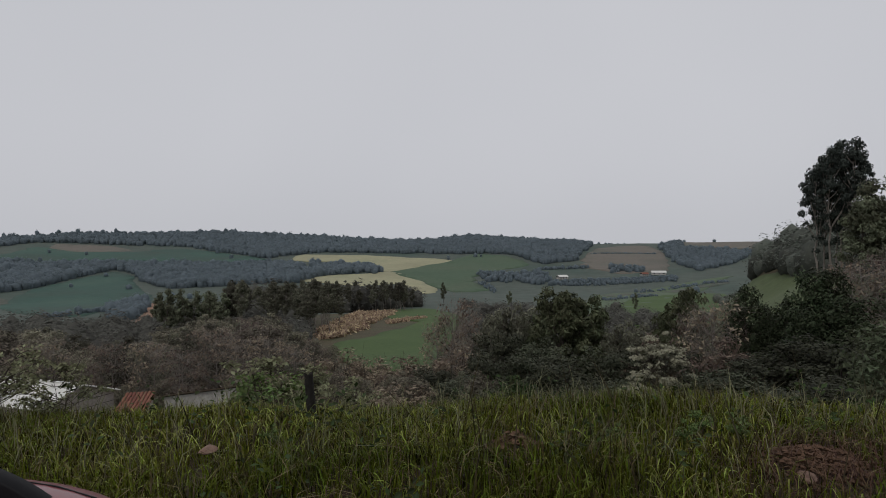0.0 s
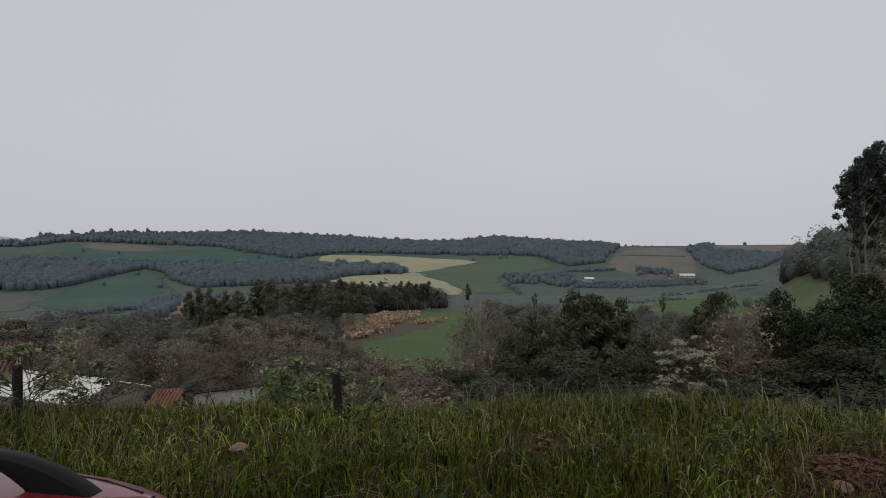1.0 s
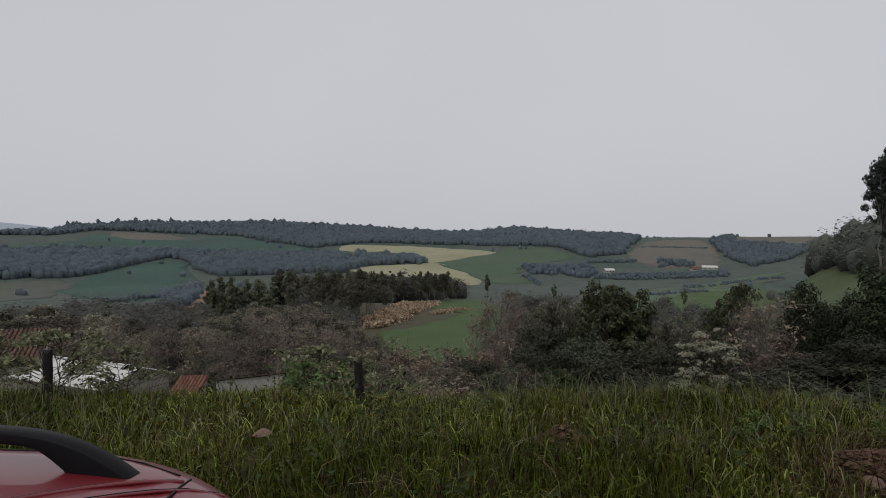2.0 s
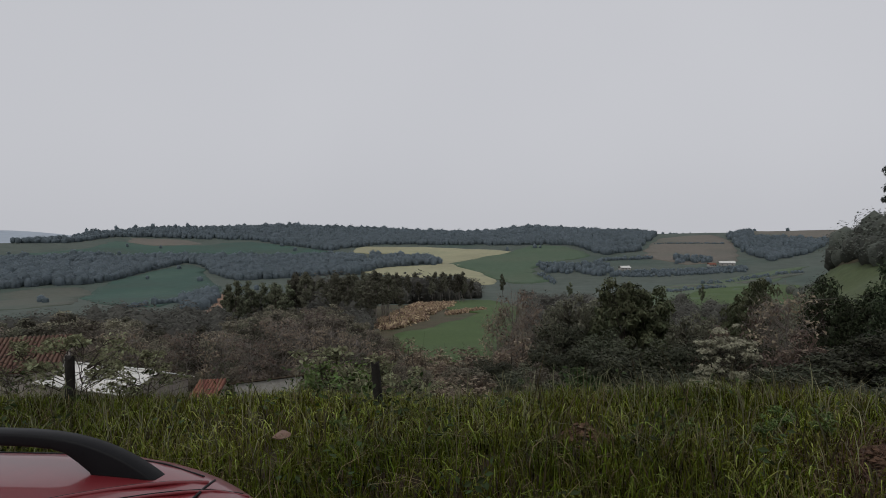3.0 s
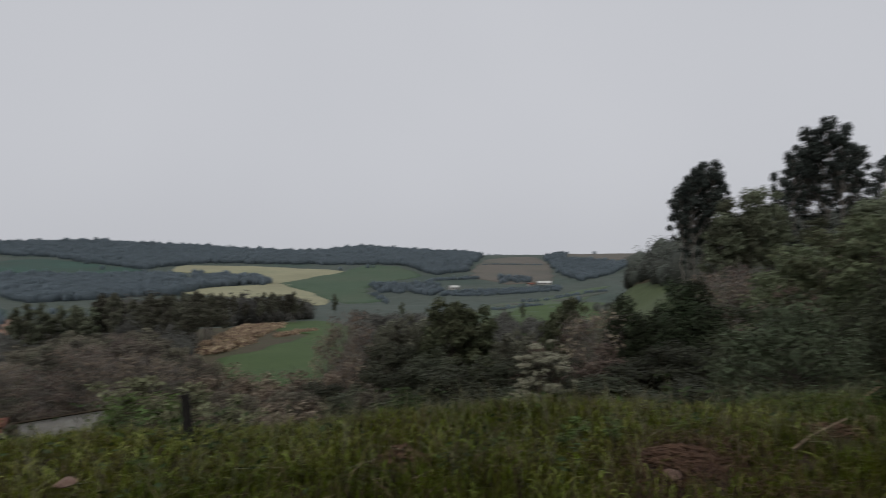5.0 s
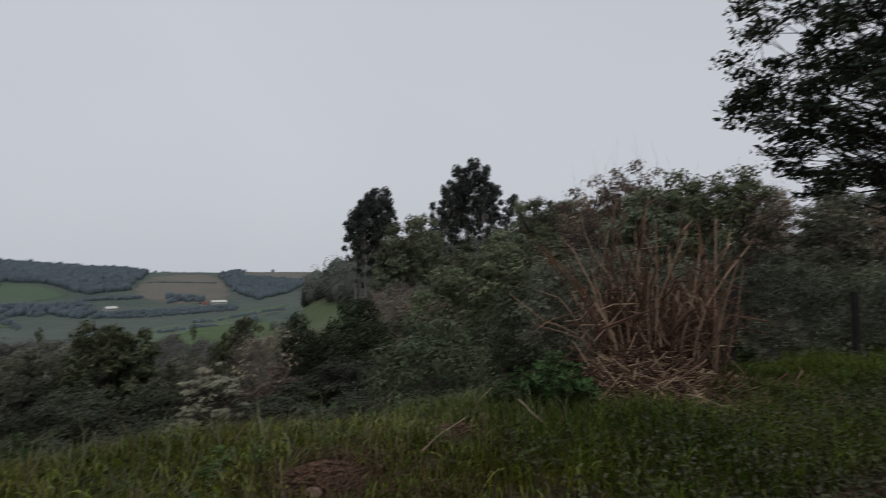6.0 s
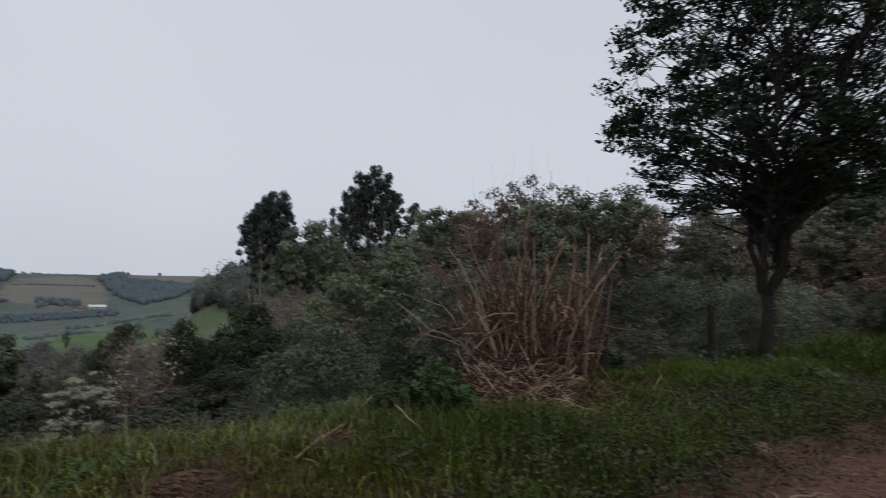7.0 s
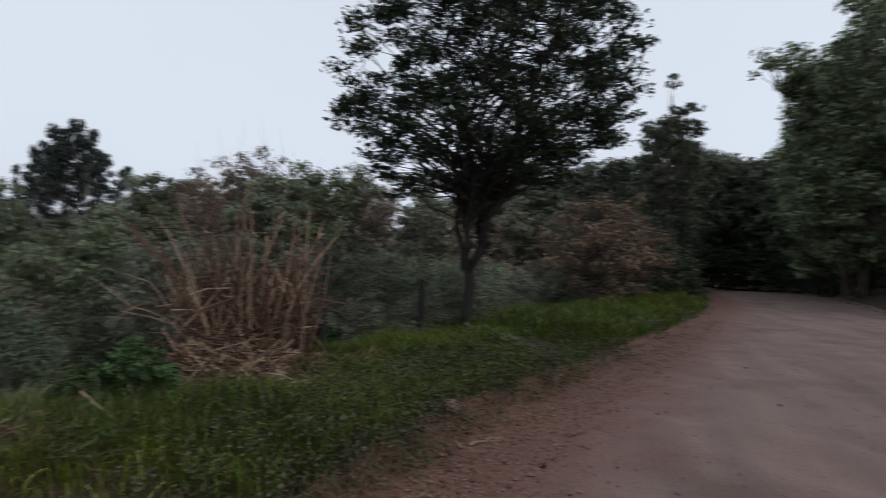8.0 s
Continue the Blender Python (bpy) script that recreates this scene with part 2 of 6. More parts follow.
M_STICK = surface("dry_stick", [(0.16, 0.115, 0.075), (0.26, 0.2, 0.14)], scale=6, fine=40, bump=0.4, dist=0.005)
M_TIN = surface("white_sheet_roof", [(0.5, 0.5, 0.47), (0.62, 0.61, 0.57)], scale=0.7, fine=6, rough=0.6, bump=0.15, depth=0.15)
M_TILE = surface("clay_tile", [(0.2, 0.082, 0.052), (0.15, 0.066, 0.044)], scale=1.5, fine=9, rough=0.8, bump=0.3, depth=0.3, objects=0.2)
M_DULLTILE = surface("dull_clay_tile", [(0.125, 0.07, 0.05), (0.095, 0.06, 0.045)], scale=1.5, fine=9, rough=0.9, bump=0.4, depth=0.35, objects=0.2)
M_OLDTILE = surface("mossy_tile", [(0.12, 0.085, 0.06), (0.09, 0.075, 0.055)], scale=1.5, fine=9, rough=0.9, bump=0.4, depth=0.35)
M_WALL = surface("block_wall", [(0.26, 0.235, 0.21), (0.33, 0.3, 0.27)], scale=1.2, fine=8, bump=0.4, depth=0.25)
M_LIMEWALL = surface("limewashed_wall", [(0.42, 0.41, 0.38), (0.3, 0.29, 0.27)], scale=1.0, fine=6, bump=0.3, depth=0.3)
M_RED = surface("red_car_paint", [(0.15, 0.011, 0.015), (0.165, 0.013, 0.018)], scale=0.6, fine=60, rough=0.4, bump=0.02, dist=0.001, spec=0.5, depth=0.08, coat=0.45)
M_BLACK = surface("black_plastic", [(0.006, 0.006, 0.007), (0.01, 0.01, 0.011)], scale=6, fine=300, rough=0.5, bump=0.1, dist=0.0008, depth=0.2, spec=0.1)
M_RUBBER = surface("tyre_rubber", [(0.012, 0.012, 0.012), (0.02, 0.019, 0.018)], scale=6, fine=80, rough=0.9, bump=0.3, dist=0.002)
M_RIM = surface("wheel_metal", [(0.35, 0.35, 0.36), (0.45, 0.45, 0.46)], scale=5, fine=50, rough=0.35, bump=0.05, metal=0.9, depth=0.1)
M_GLASS = surface("dark_car_glass", [(0.01, 0.012, 0.013), (0.014, 0.016, 0.017)], scale=2, fine=30, rough=0.08, bump=0, spec=0.6, depth=0.05)
M_LAMP = surface("red_lamp_lens", [(0.3, 0.01, 0.012), (0.34, 0.015, 0.016)], scale=4, fine=60, rough=0.2, bump=0.05, spec=0.6, depth=0.1)


# ---- mesh helpers ----
def mesh_of(name, verts, faces, material, smooth=False):
    """A mesh from arrays of vertices and of equal-sided faces."""
    verts, faces = np.asarray(verts, np.float32), np.asarray(faces, np.int32)
    me = bpy.data.meshes.new(name)
    me.vertices.add(len(verts))
    me.vertices.foreach_set("co", verts.ravel())
    k = faces.shape[1]
    me.loops.add(faces.size)
    me.loops.foreach_set("vertex_index", faces.ravel())
    me.polygons.add(len(faces))
    me.polygons.foreach_set("loop_start", np.arange(0, faces.size, k, dtype=np.int32))
    me.polygons.foreach_set("use_smooth", np.full(len(faces), smooth, bool))
    me.update(calc_edges=True)
    me.materials.append(material)
    return me


def part(name, bm, material, parent=None, label="", smooth=False):
    """Links a bmesh, or a ready mesh, as one object under a thing."""
    if isinstance(bm, bpy.types.Mesh):
        me = bm
    else:
        me = bpy.data.meshes.new(name)
        for f in bm.faces:
            f.smooth = smooth
        bm.to_mesh(me)
        bm.free()
        me.materials.append(material)
    ob = new(name, me)
    if parent:
        ob.parent = parent
    if label:
        ob["label"] = label
    return ob


def box(bm, size, m=None, bevel=0.0):
    """A box of that size round the origin of m, its edges rounded off."""
    got = bmesh.ops.create_cube(bm, size=1.0)["verts"]
    bmesh.ops.scale(bm, vec=size, verts=got)
    if bevel:
        edges = list({e for v in got for e in v.link_edges})
        got = list({v for v in got} | {v for f in bmesh.ops.bevel(bm, geom=edges, offset=bevel, segments=2, affect="EDGES")["faces"] for v in f.verts})
        got = [v for v in got if v.is_valid]
    if m is not None:
        bmesh.ops.transform(bm, matrix=m, verts=got)
    return got


def tubes(segs, sides=5):
    """Vertices and faces of tapered tubes: rows of x0 y0 z0 x1 y1 z1 r0 r1."""
    s = np.asarray(segs, float)
    a, b, r0, r1 = s[:, :3], s[:, 3:6], s[:, 6], s[:, 7]
    w = b - a
    w = w / np.maximum(np.linalg.norm(w, axis=1, keepdims=True), 1e-6)
    ref = np.where(np.abs(w[:, 2:]) < 0.9, [[0, 0, 1.0]], [[1.0, 0, 0]])
    u = np.cross(w, ref)
    u /= np.linalg.norm(u, axis=1, keepdims=True)
    v = np.cross(w, u)
    ang = np.arange(sides) * 2 * math.pi / sides
    ring = np.cos(ang)[None, :, None] * u[:, None] + np.sin(ang)[None, :, None] * v[:, None]
    verts = np.concatenate([a[:, None] + ring * r0[:, None, None], b[:, None] + ring * r1[:, None, None]], 1).reshape(-1, 3)
    k = np.arange(sides)
    quad = np.stack([k, (k + 1) % sides, (k + 1) % sides + sides, k + sides], 1)
    faces = (quad[None] + (np.arange(len(s)) * 2 * sides)[:, None, None]).reshape(-1, 4)
    return verts, faces


def pipe(p, r0, r1, sides=5):
    """One unbroken tapered tube along a polyline."""
    p = np.asarray(p, float)
    n = len(p)
    w = np.gradient(p, axis=0)
    w /= np.maximum(np.linalg.norm(w, axis=1, keepdims=True), 1e-6)
    ref = np.array([0, 0, 1.0]) if abs(w[:, 2]).mean() < 0.8 else np.array([1.0, 0, 0])
    u = np.cross(w, ref)
    u /= np.maximum(np.linalg.norm(u, axis=1, keepdims=True), 1e-6)
    v = np.cross(w, u)
    a = np.arange(sides) * 2 * math.pi / sides
    r = np.linspace(r0, r1, n)[:, None, None]
    ring = np.cos(a)[None, :, None] * u[:, None] + np.sin(a)[None, :, None] * v[:, None]
    verts = (p[:, None] + ring * r).reshape(-1, 3)
    i, k = np.meshgrid(np.arange(n - 1), np.arange(sides), indexing="ij")
    kn = (k + 1) % sides
    faces = np.stack([i * sides + k, i * sides + kn, (i + 1) * sides + kn, (i + 1) * sides + k], -1).reshape(-1, 4)
    return verts, faces


def leaves(rng, centres, size, droop=0.0, narrow=0.45, up=0.6, tri=False, out=None):
    """One lens-shaped leaf (a folded quad), or a plain three-cornered spray for far crowns, at each place."""
    n = len(centres)
    nor = rng.normal(size=(n, 3))
    nor[:, 2] = np.abs(nor[:, 2]) + up
    if out is not None:
        nor = nor * 0.55 + out
    nor /= np.linalg.norm(nor, axis=1, keepdims=True)
    w = rng.normal(size=(n, 3))
    w[:, 2] -= droop
    w -= nor * (w * nor).sum(1, keepdims=True)
    w /= np.maximum(np.linalg.norm(w, axis=1, keepdims=True), 1e-6)
    u = np.cross(nor, w)
    s = (size * rng.uniform(0.6, 1.35, n))[:, None]
    c = centres
    if tri:
        verts = np.stack([c - w * s * 0.5 + u * s * narrow * 0.6, c - w * s * 0.4 - u * s * narrow * 0.6, c + w * s * 0.6], 1).reshape(-1, 3)
        return verts, np.arange(3 * n).reshape(-1, 3)
    verts = np.stack([c - w * s * 0.5, c + u * s * narrow * 0.5 + nor * s * 0.08, c + w * s * 0.5, c - u * s * narrow * 0.5 + nor * s * 0.08], 1).reshape(-1, 3)
    return verts, np.arange(4 * n).reshape(-1, 4)


def curve_between(rng, a, b, steps, sag, wobble):
    a, b = np.asarray(a, float), np.asarray(b, float)
    t = np.linspace(0, 1, steps + 1)[:, None]
    mid = (a + b) / 2 + np.array([0, 0, sag])
    p = (1 - t) ** 2 * a + 2 * t * (1 - t) * mid + t * t * b
    p[1:-1] += rng.normal(size=(steps - 1, 3)) * wobble
    return p


def run(segs, p, r0, r1):
    n = len(p) - 1
    for i in range(n):
        segs.append((*p[i], *p[i + 1], r0 + (r1 - r0) * i / n, r0 + (r1 - r0) * (i + 1) / n))


# ---- trees ----
def make_tree(name, seed, tall, wide, base, clumps, clump, per, leaf, leaf_mat, bark=None, trunk=0.16, stems=1, twigs=0, flat=0.6, hollow=0.5, droop=0.0, narrow=0.5, lean=0.0, taper=1.0, layers=0, skip=0.0, fork=0.0, belly=0.0, fine_leaf=False, level=False, up=0.6):
    """A tree at the origin: a trunk with limbs to every clump of its crown, and a crown of leaves.
    tall, wide: its height and the crown's width; base: where the crown begins; skip: the share of bare clumps."""
    rng = np.random.default_rng(seed)
    thing = new(name)
    segs, fine, pts, outs = [], [], [], []
    mid, half = (tall + base) / 2, (tall - base) / 2
    if belly:
        mid = base + belly
    tops = []
    if fork:
        run(segs, curve_between(rng, (0, 0, -0.4), (0.02, 0.03, fork), 5, 0, 0.015), trunk * 1.25, trunk)
    for s in range(stems):
        a = rng.uniform(0, 6.28)
        foot = np.array([math.cos(a), math.sin(a), 0]) * trunk * 0.8 * (stems > 1)
        spread = wide * (0.25 if fork else 0.16) * (stems > 1)
        head = np.array([math.cos(a) * spread + lean, math.sin(a) * spread, tall * rng.uniform(0.78, 0.92)])
        p = curve_between(rng, foot, head, 14 if level else 7, 0, tall * (0.006 if level else 0.012))
        p[0, 2] = fork * 0.9 if fork else -0.4
        if fork:
            p[:, 2] = np.linspace(fork * 0.92, head[2], len(p))
            t = np.linspace(0, 1, len(p))[:, None]
            p[:, :2] = foot[:2] + (head[:2] - foot[:2]) * t ** 0.85 + (p[:, :2] - (foot[:2] + (head[:2] - foot[:2]) * t)) * 1.5
        run(segs, p, trunk / stems ** (0.34 if fork else 0.4), trunk * 0.22)
        tops.append(p)
    for k in range(clumps):
        v = rng.normal(size=3)
        v /= np.linalg.norm(v)
        v *= rng.uniform(hollow, 1.0)
        zz = v[2]
        if level:
            zz = rng.uniform(-1, 1)
            ring = math.sqrt(rng.random()) * (1 if zz < 0 else math.sqrt(1 - zz * zz))
            ring = max(ring, 0.62 + 0.36 * rng.random()) if zz < -0.35 else ring
            way = rng.uniform(0, 6.283)
            v = np.array([ring * math.cos(way), ring * math.sin(way), zz])
            zz += rng.normal() * 0.12
        if layers:
            zz = (round((zz + 1) / 2 * layers) / layers) * 2 - 1 + rng.normal() * 0.05
        shrink = (1 - 0.4 * zz * zz if level else 1.0) if zz < 0 else 1 - (1 - taper) * zz * zz
        c = np.array([v[0] * wide / 2 * shrink + lean * (zz + 1) / 2, v[1] * wide / 2 * shrink, mid + zz * ((tall - mid) if zz > 0 else (mid - base))])
        stem = tops[rng.integers(stems)]
        want = max(base * 0.75, c[2] - 0.35 * np.hypot(c[0], c[1]) - half * 0.15)
        if level:
            want = max(base * rng.uniform(0.72, 1.0), c[2] - 0.5 * np.hypot(c[0], c[1]) - 0.2)
        j = int(np.argmin(np.abs(stem[:, 2] - want)))
        root = stem[min(j, len(stem) - 2)]
        r = trunk * (0.2 - 0.1 * j / 14 if level else 0.42 - 0.25 * j / 7)
        p = curve_between(rng, root, c, 4 if fine_leaf else 2, (0.07 * tall * rng.uniform(0.2, 1) if level else -0.06 * tall * rng.uniform(-0.6, 1)), tall * 0.012)
        run(segs, p, r, max(0.006, r * 0.22))
        for q in range(twigs):
            start = p[rng.integers(len(p) // 2, len(p))]
            end = start + rng.normal(size=3) * clump * 0.75 + np.array([0, 0, clump * 0.25])
            w = curve_between(rng, start, end, 2, 0.0, clump * 0.08) if fine_leaf else np.stack([start, end])
            run(fine, w, max(0.008, r * 0.2), 0.004 + r * 0.04)
        if rng.random() < skip:
            continue
        n = int(per * rng.uniform(0.6, 1.3))
        v = rng.normal(size=(n, 3))
        v = v / np.linalg.norm(v, axis=1, keepdims=True)
        outs.append(v * [1, 1, 1.2])
        v = v * (rng.random(n)[:, None] ** (0.5 if fine_leaf else 0.36))
        v *= clump * rng.uniform(0.7, 1.25)
        v[:, 2] *= flat
        pts.append(c + v)
    verts, faces = tubes(segs, 6 if fine_leaf else 3)
    if fine:
        v2, f2 = tubes(fine, 3)
        verts, faces = np.concatenate([verts, v2]), np.concatenate([faces, f2 + len(verts)])
    part("trunk", mesh_of("trunk", verts, faces, bark or M_BARK, True), None, thing)
    if pts:
        lv, lf = leaves(rng, np.concatenate(pts), leaf * (1.0 if fine_leaf else 1.2), droop, narrow, up, tri=not fine_leaf, out=None if fine_leaf else np.concatenate(outs))
        part("crown", mesh_of("crown", lv, lf, leaf_mat), None, thing)
    return thing


def on_ground(az, r, sink=0.15):
    x, y = r * math.sin(radians(az)), r * math.cos(radians(az))
    return x, y, float(height(x, y)) - sink


def plant(proto, az, r, s=1.0, turn=0.0, sz=None):
    """Another tree like proto, standing on the ground in that direction and distance from the origin."""
    x, y, z = on_ground(az, r)
    m = pose(x, y, z, 0, 0, turn) @ Matrix.Diagonal((s, s, sz or s, 1))
    return copy_thing(proto, m)


def settle(proto, az, r, s=1.0, turn=0.0, sz=None):
    """Puts the first of its kind itself in place."""
    x, y, z = on_ground(az, r)
    proto.matrix_basis = pose(x, y, z, 0, 0, turn) @ Matrix.Diagonal((s, s, sz or s, 1))
    return proto


# ---- the lie of the land ----
EDGE_X = [-80, -30, -10, 0, 4.4, 6.5, 8, 10.3, 13.7, 19, 31, 45, 60, 72, 90]
EDGE_Y = [-4, 0.5, 1.6, 1.65, 1.3, 1.0, 0.68, 0.15, -0.62, -1.75, -4.1, -6.2, -7.2, -9.0, -14.0]
RIDGE_AZ = [-180, -60, -42, -38.5, -36.4, -35.4, -33.0, -30, -26.5, -22, -20, -7.5, -1, 3, 8, 13.8, 19, 25, 30, 60, 180]
RIDGE_EL = [-0.3, -0.3, -0.4, 0.1, 0.4, 1.05, 1.25, 1.42, 1.36, 1.38, 1.45, 0.7, 0.6, 1.1, 0.5, 0.2, 0.1, 0.27, 0.2, 0.0, -0.3]
RINGS = [0, 4.5, 8, 15, 22, 40, 60, 90, 105, 150, 180, 210, 300, 450, 700, 1000, 1300, 1500, 1900, 3000, 4200, 4900]
VALLEY = [0.4, 0.25, -0.8, -3.4, -5.4, -9.0, -12.5, -17.5, -19.5, -25, -27, -28.5, -34, -43, -49, -24, 10]
SHOULDER = [0.4, 0.3, -0.4, -2.2, -4.0, -6.5, -6.5, -4.0, -3.5, -5.0, -6.0, -7.0, -10, -34, -49, -24, 10]
HILL = [0.4, 0.4, 0.3, 0.0, -0.3, -0.6, 0.0, 3.0, 5.0, 9.0, 9.0, 8.0, 4.0, -20, -47, -24, 10]


def step01(v, a, b):
    u = np.clip((v - a) / (b - a), 0, 1)
    return u * u * (3 - 2 * u)


def road_left(x):
    return np.interp(x, EDGE_X, EDGE_Y)


def road_width(x):
    return np.interp(x, [0, 40, 60, 80, 120], [8.2, 8.2, 10, 12, 20])


def waves(x, y, size, seed):
    """A cheap smooth unevenness, about -1 to 1."""
    a = np.sin(x / size + seed) * np.cos(y / size * 1.13 - seed * 2.1)
    b = np.sin((x * 0.6 + y * 0.8) / size * 2.3 + seed * 3.7) * np.cos((x * 0.8 - y * 0.6) / size * 1.9 + seed)
    return 0.6 * a + 0.4 * b


def height(x, y):
    """The height of the ground at a place (arrays or numbers)."""
    x, y = np.asarray(x, float), np.asarray(y, float)
    r, az = np.hypot(x, y), np.degrees(np.arctan2(x, y))
    ridge = 1.65 + 1500 * np.tan(np.radians(np.interp(az, RIDGE_AZ, RIDGE_EL)))
    rise = 72 * step01(-az, 31, 41) * step01(az, -70, -50)
    tail = [ridge, ridge - 60, -25 + 0 * az, 22 + rise, 20 + rise]

    def profile(zs):
        near = np.interp(r, RINGS[:17], zs)
        far = np.where(r < 1500, zs[-1] + (ridge - zs[-1]) * (r - 1300) / 200, 0)
        for k in range(17, 21):
            a, b = RINGS[k], RINGS[k + 1]
            far = np.where((r >= a), tail[k - 17] + (tail[k - 16] - tail[k - 17]) * np.clip((r - a) / (b - a), 0, 1), far)
        return np.where(r < 1300, near, far)

    v, s, h = profile(VALLEY), profile(SHOULDER), profile(HILL)
    a, b = step01(az, 20, 33), step01(az, 36, 55)
    land = (v * (1 - a) + s * a) * (1 - b) + h * b
    land = land + step01(r, 12, 80) * (0.5 * waves(x, y, 23, 1.0)) + step01(r, 120, 400) * 1.6 * waves(x, y, 90, 2.0)
    land = land + step01(r, 500, 900) * step01(2600 - r, 0, 600) * 5.0 * waves(x, y, 210, 4.2)
    rise = np.interp(az, [24.0, 26, 27.5, 30.5, 35, 42, 60, 90, 120], [0, 5, 11, 13, 19, 18, 10, 4, 0])
    land = land + rise * step01(r, 185, 285) * (1 - step01(r, 330, 560))
    d = y - road_left(x)
    bank = np.interp(d, [0, 0.2, 0.5, 1.0, 2.0, 2.8, 3.4, 4.2], [0, 0.02, 0.10, 0.19, 0.31, 0.33, 0.28, 0.16])
    cut = np.interp(d, [0, 0.15, 0.3, 0.6, 2.0, 2.8, 3.4, 4.2], [0, 0.03, 0.19, 0.27, 0.34, 0.33, 0.28, 0.16])
    bank = bank + (cut - bank) * step01(x, 3.5, 6.0) * (1 - step01(x, 14, 20))
    bank = bank * np.interp(x, [-4, -0.5, 1.5], [0.72, 0.85, 1.0])
    bank = bank - 0.24 * np.exp(-((x - 11.4) / 1.2) ** 2 - ((d - 0.75) / 0.45) ** 2)
    bank = bank + step01(d, 0.3, 1.2) * 0.05 * waves(x, y, 0.55, 5.0)
    over = -d - road_width(x)
    road = np.interp(over, [0, 0.6, 3, 12, 60, 400, 5000], [0, 0.25, 0.9, 2.5, 6, 8, -30])
    t = step01(d, 3.0, 6.5)
    z = np.where(d < 0, road, bank * (1 - t) + land * t)
    return z


# ---- ground, road ----
def sheet(name, xs, ys, zs, material, rows, cols, ring=False):
    verts = np.stack([xs.ravel(), ys.ravel(), zs.ravel()], 1)
    i, j = np.meshgrid(np.arange(rows - 1), np.arange(cols if ring else cols - 1), indexing="ij")
    jn = (j + 1) % cols
    faces = np.stack([i * cols + j, i * cols + jn, (i + 1) * cols + jn, (i + 1) * cols + j], -1).reshape(-1, 4)
    return mesh_of(name, verts, faces, material, True)


def build_ground():
    rings = np.concatenate([np.linspace(0.05, 12, 85), np.geomspace(12.25, 4900, 130)])
    az = np.radians(np.concatenate([np.arange(-60, 120, 0.6), np.arange(120, 300, 4.0)]))
    r, a = np.meshgrid(rings, az, indexing="ij")
    x, y = r * np.sin(a), r * np.cos(a)
    d = y - road_left(x)
    z = height(x, y) - 0.04 * step01(-d, -0.1, 0.15) * (r < 200)
    me = sheet("ground", x, y, z, M_SCRUB, len(rings), len(az), True)
    me.materials.append(M_BANK)
    me.materials.append(M_PASTURE)
    me.materials.append(M_HAZEHILL)
    cx = np.zeros(len(me.polygons) * 3)
    me.polygons.foreach_get("center", cx)
    cx = cx.reshape(-1, 3)
    rr, dd = np.hypot(cx[:, 0], cx[:, 1]), cx[:, 1] - road_left(cx[:, 0])
    # beyond 2.7 km the ground takes the haze-blue colour
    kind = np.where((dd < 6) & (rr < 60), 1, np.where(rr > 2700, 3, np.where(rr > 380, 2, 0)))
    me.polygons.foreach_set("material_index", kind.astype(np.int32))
    ob = new("ground", me)
    tagged(ob, "rough valley land with scrub, pasture and a roadside bank", "ground", kind="structure")


def build_strip(name, d0, d1, nd, lift, material, label, x0=-60.0, x1=84.0):
    xs = np.concatenate([np.arange(x0, -8, 1.0), np.arange(-8, 24, 0.2), np.arange(24, x1, 0.8)])
    u = np.linspace(0, 1, nd)
    x, t = np.meshgrid(xs, u, indexing="ij")
    w = road_width(x) + 0.25
    lo = -w if d0 is None else d0 + 0.05 * np.sin(x * 2.3) + 0.04 * np.sin(x * 5.9) + 0.04 * np.sin(x * 13.7)
    hi = d1 + 0.05 * np.sin(x * 3.1) + 0.04 * np.sin(x * 7.7)
    d = lo + (hi - lo) * t
    y = road_left(x) + d
    z = height(x, y) + lift + 0.002 * waves(x, y, 0.6, 3.0) + 0.004 * waves(x, y, 2.9, 8.0)
    ob = new(name, sheet(name, x, y, z, material, len(xs), nd))
    ob.data.attributes.new("edge", "FLOAT", "POINT").data.foreach_set("value", d.ravel().astype(np.float32))
    return tagged(ob, label, name.split("_")[0] if name == "road" else "road edge", kind="structure")


build_ground()
build_strip("road", None, -0.85, 60, 0.0, M_ROAD, "packed grey-brown gravel road bending into the wood")
build_strip("road_shoulder", -0.95, 0.35, 16, 0.006, M_ROAD, "reddish bare earth edge of the gravel road")


# ---- fields in the valley and on the far slopes ----
def polar_xy(az, r):
    return r * math.sin(radians(az)), r * math.cos(radians(az))


def smooth_outline(points, steps=6):
    """A closed soft curve through the corner points."""
    p = np.array(points, float)
    n, out = len(p), []
    for i in range(n):
        a, b, c, e = p[i - 1], p[i], p[(i + 1) % n], p[(i + 2) % n]
        for k in range(steps):
            t = k / steps
            q = b + 0.25 * t * (1 - t) * ((c - a) * (1 - t) - (e - b) * t)
            out.append(b + (c - b) * t + (q - b))
    return np.array(out)


def inside(pts, poly):
    x, y = pts[:, 0], pts[:, 1]
    hit = np.zeros(len(pts), bool)
    for i in range(len(poly)):
        (x0, y0), (x1, y1) = poly[i - 1], poly[i]
        cross = (y0 > y) != (y1 > y)
        hit ^= cross & (x < (x1 - x0) * (y - y0) / (y1 - y0 + 1e-12) + x0)
    return hit


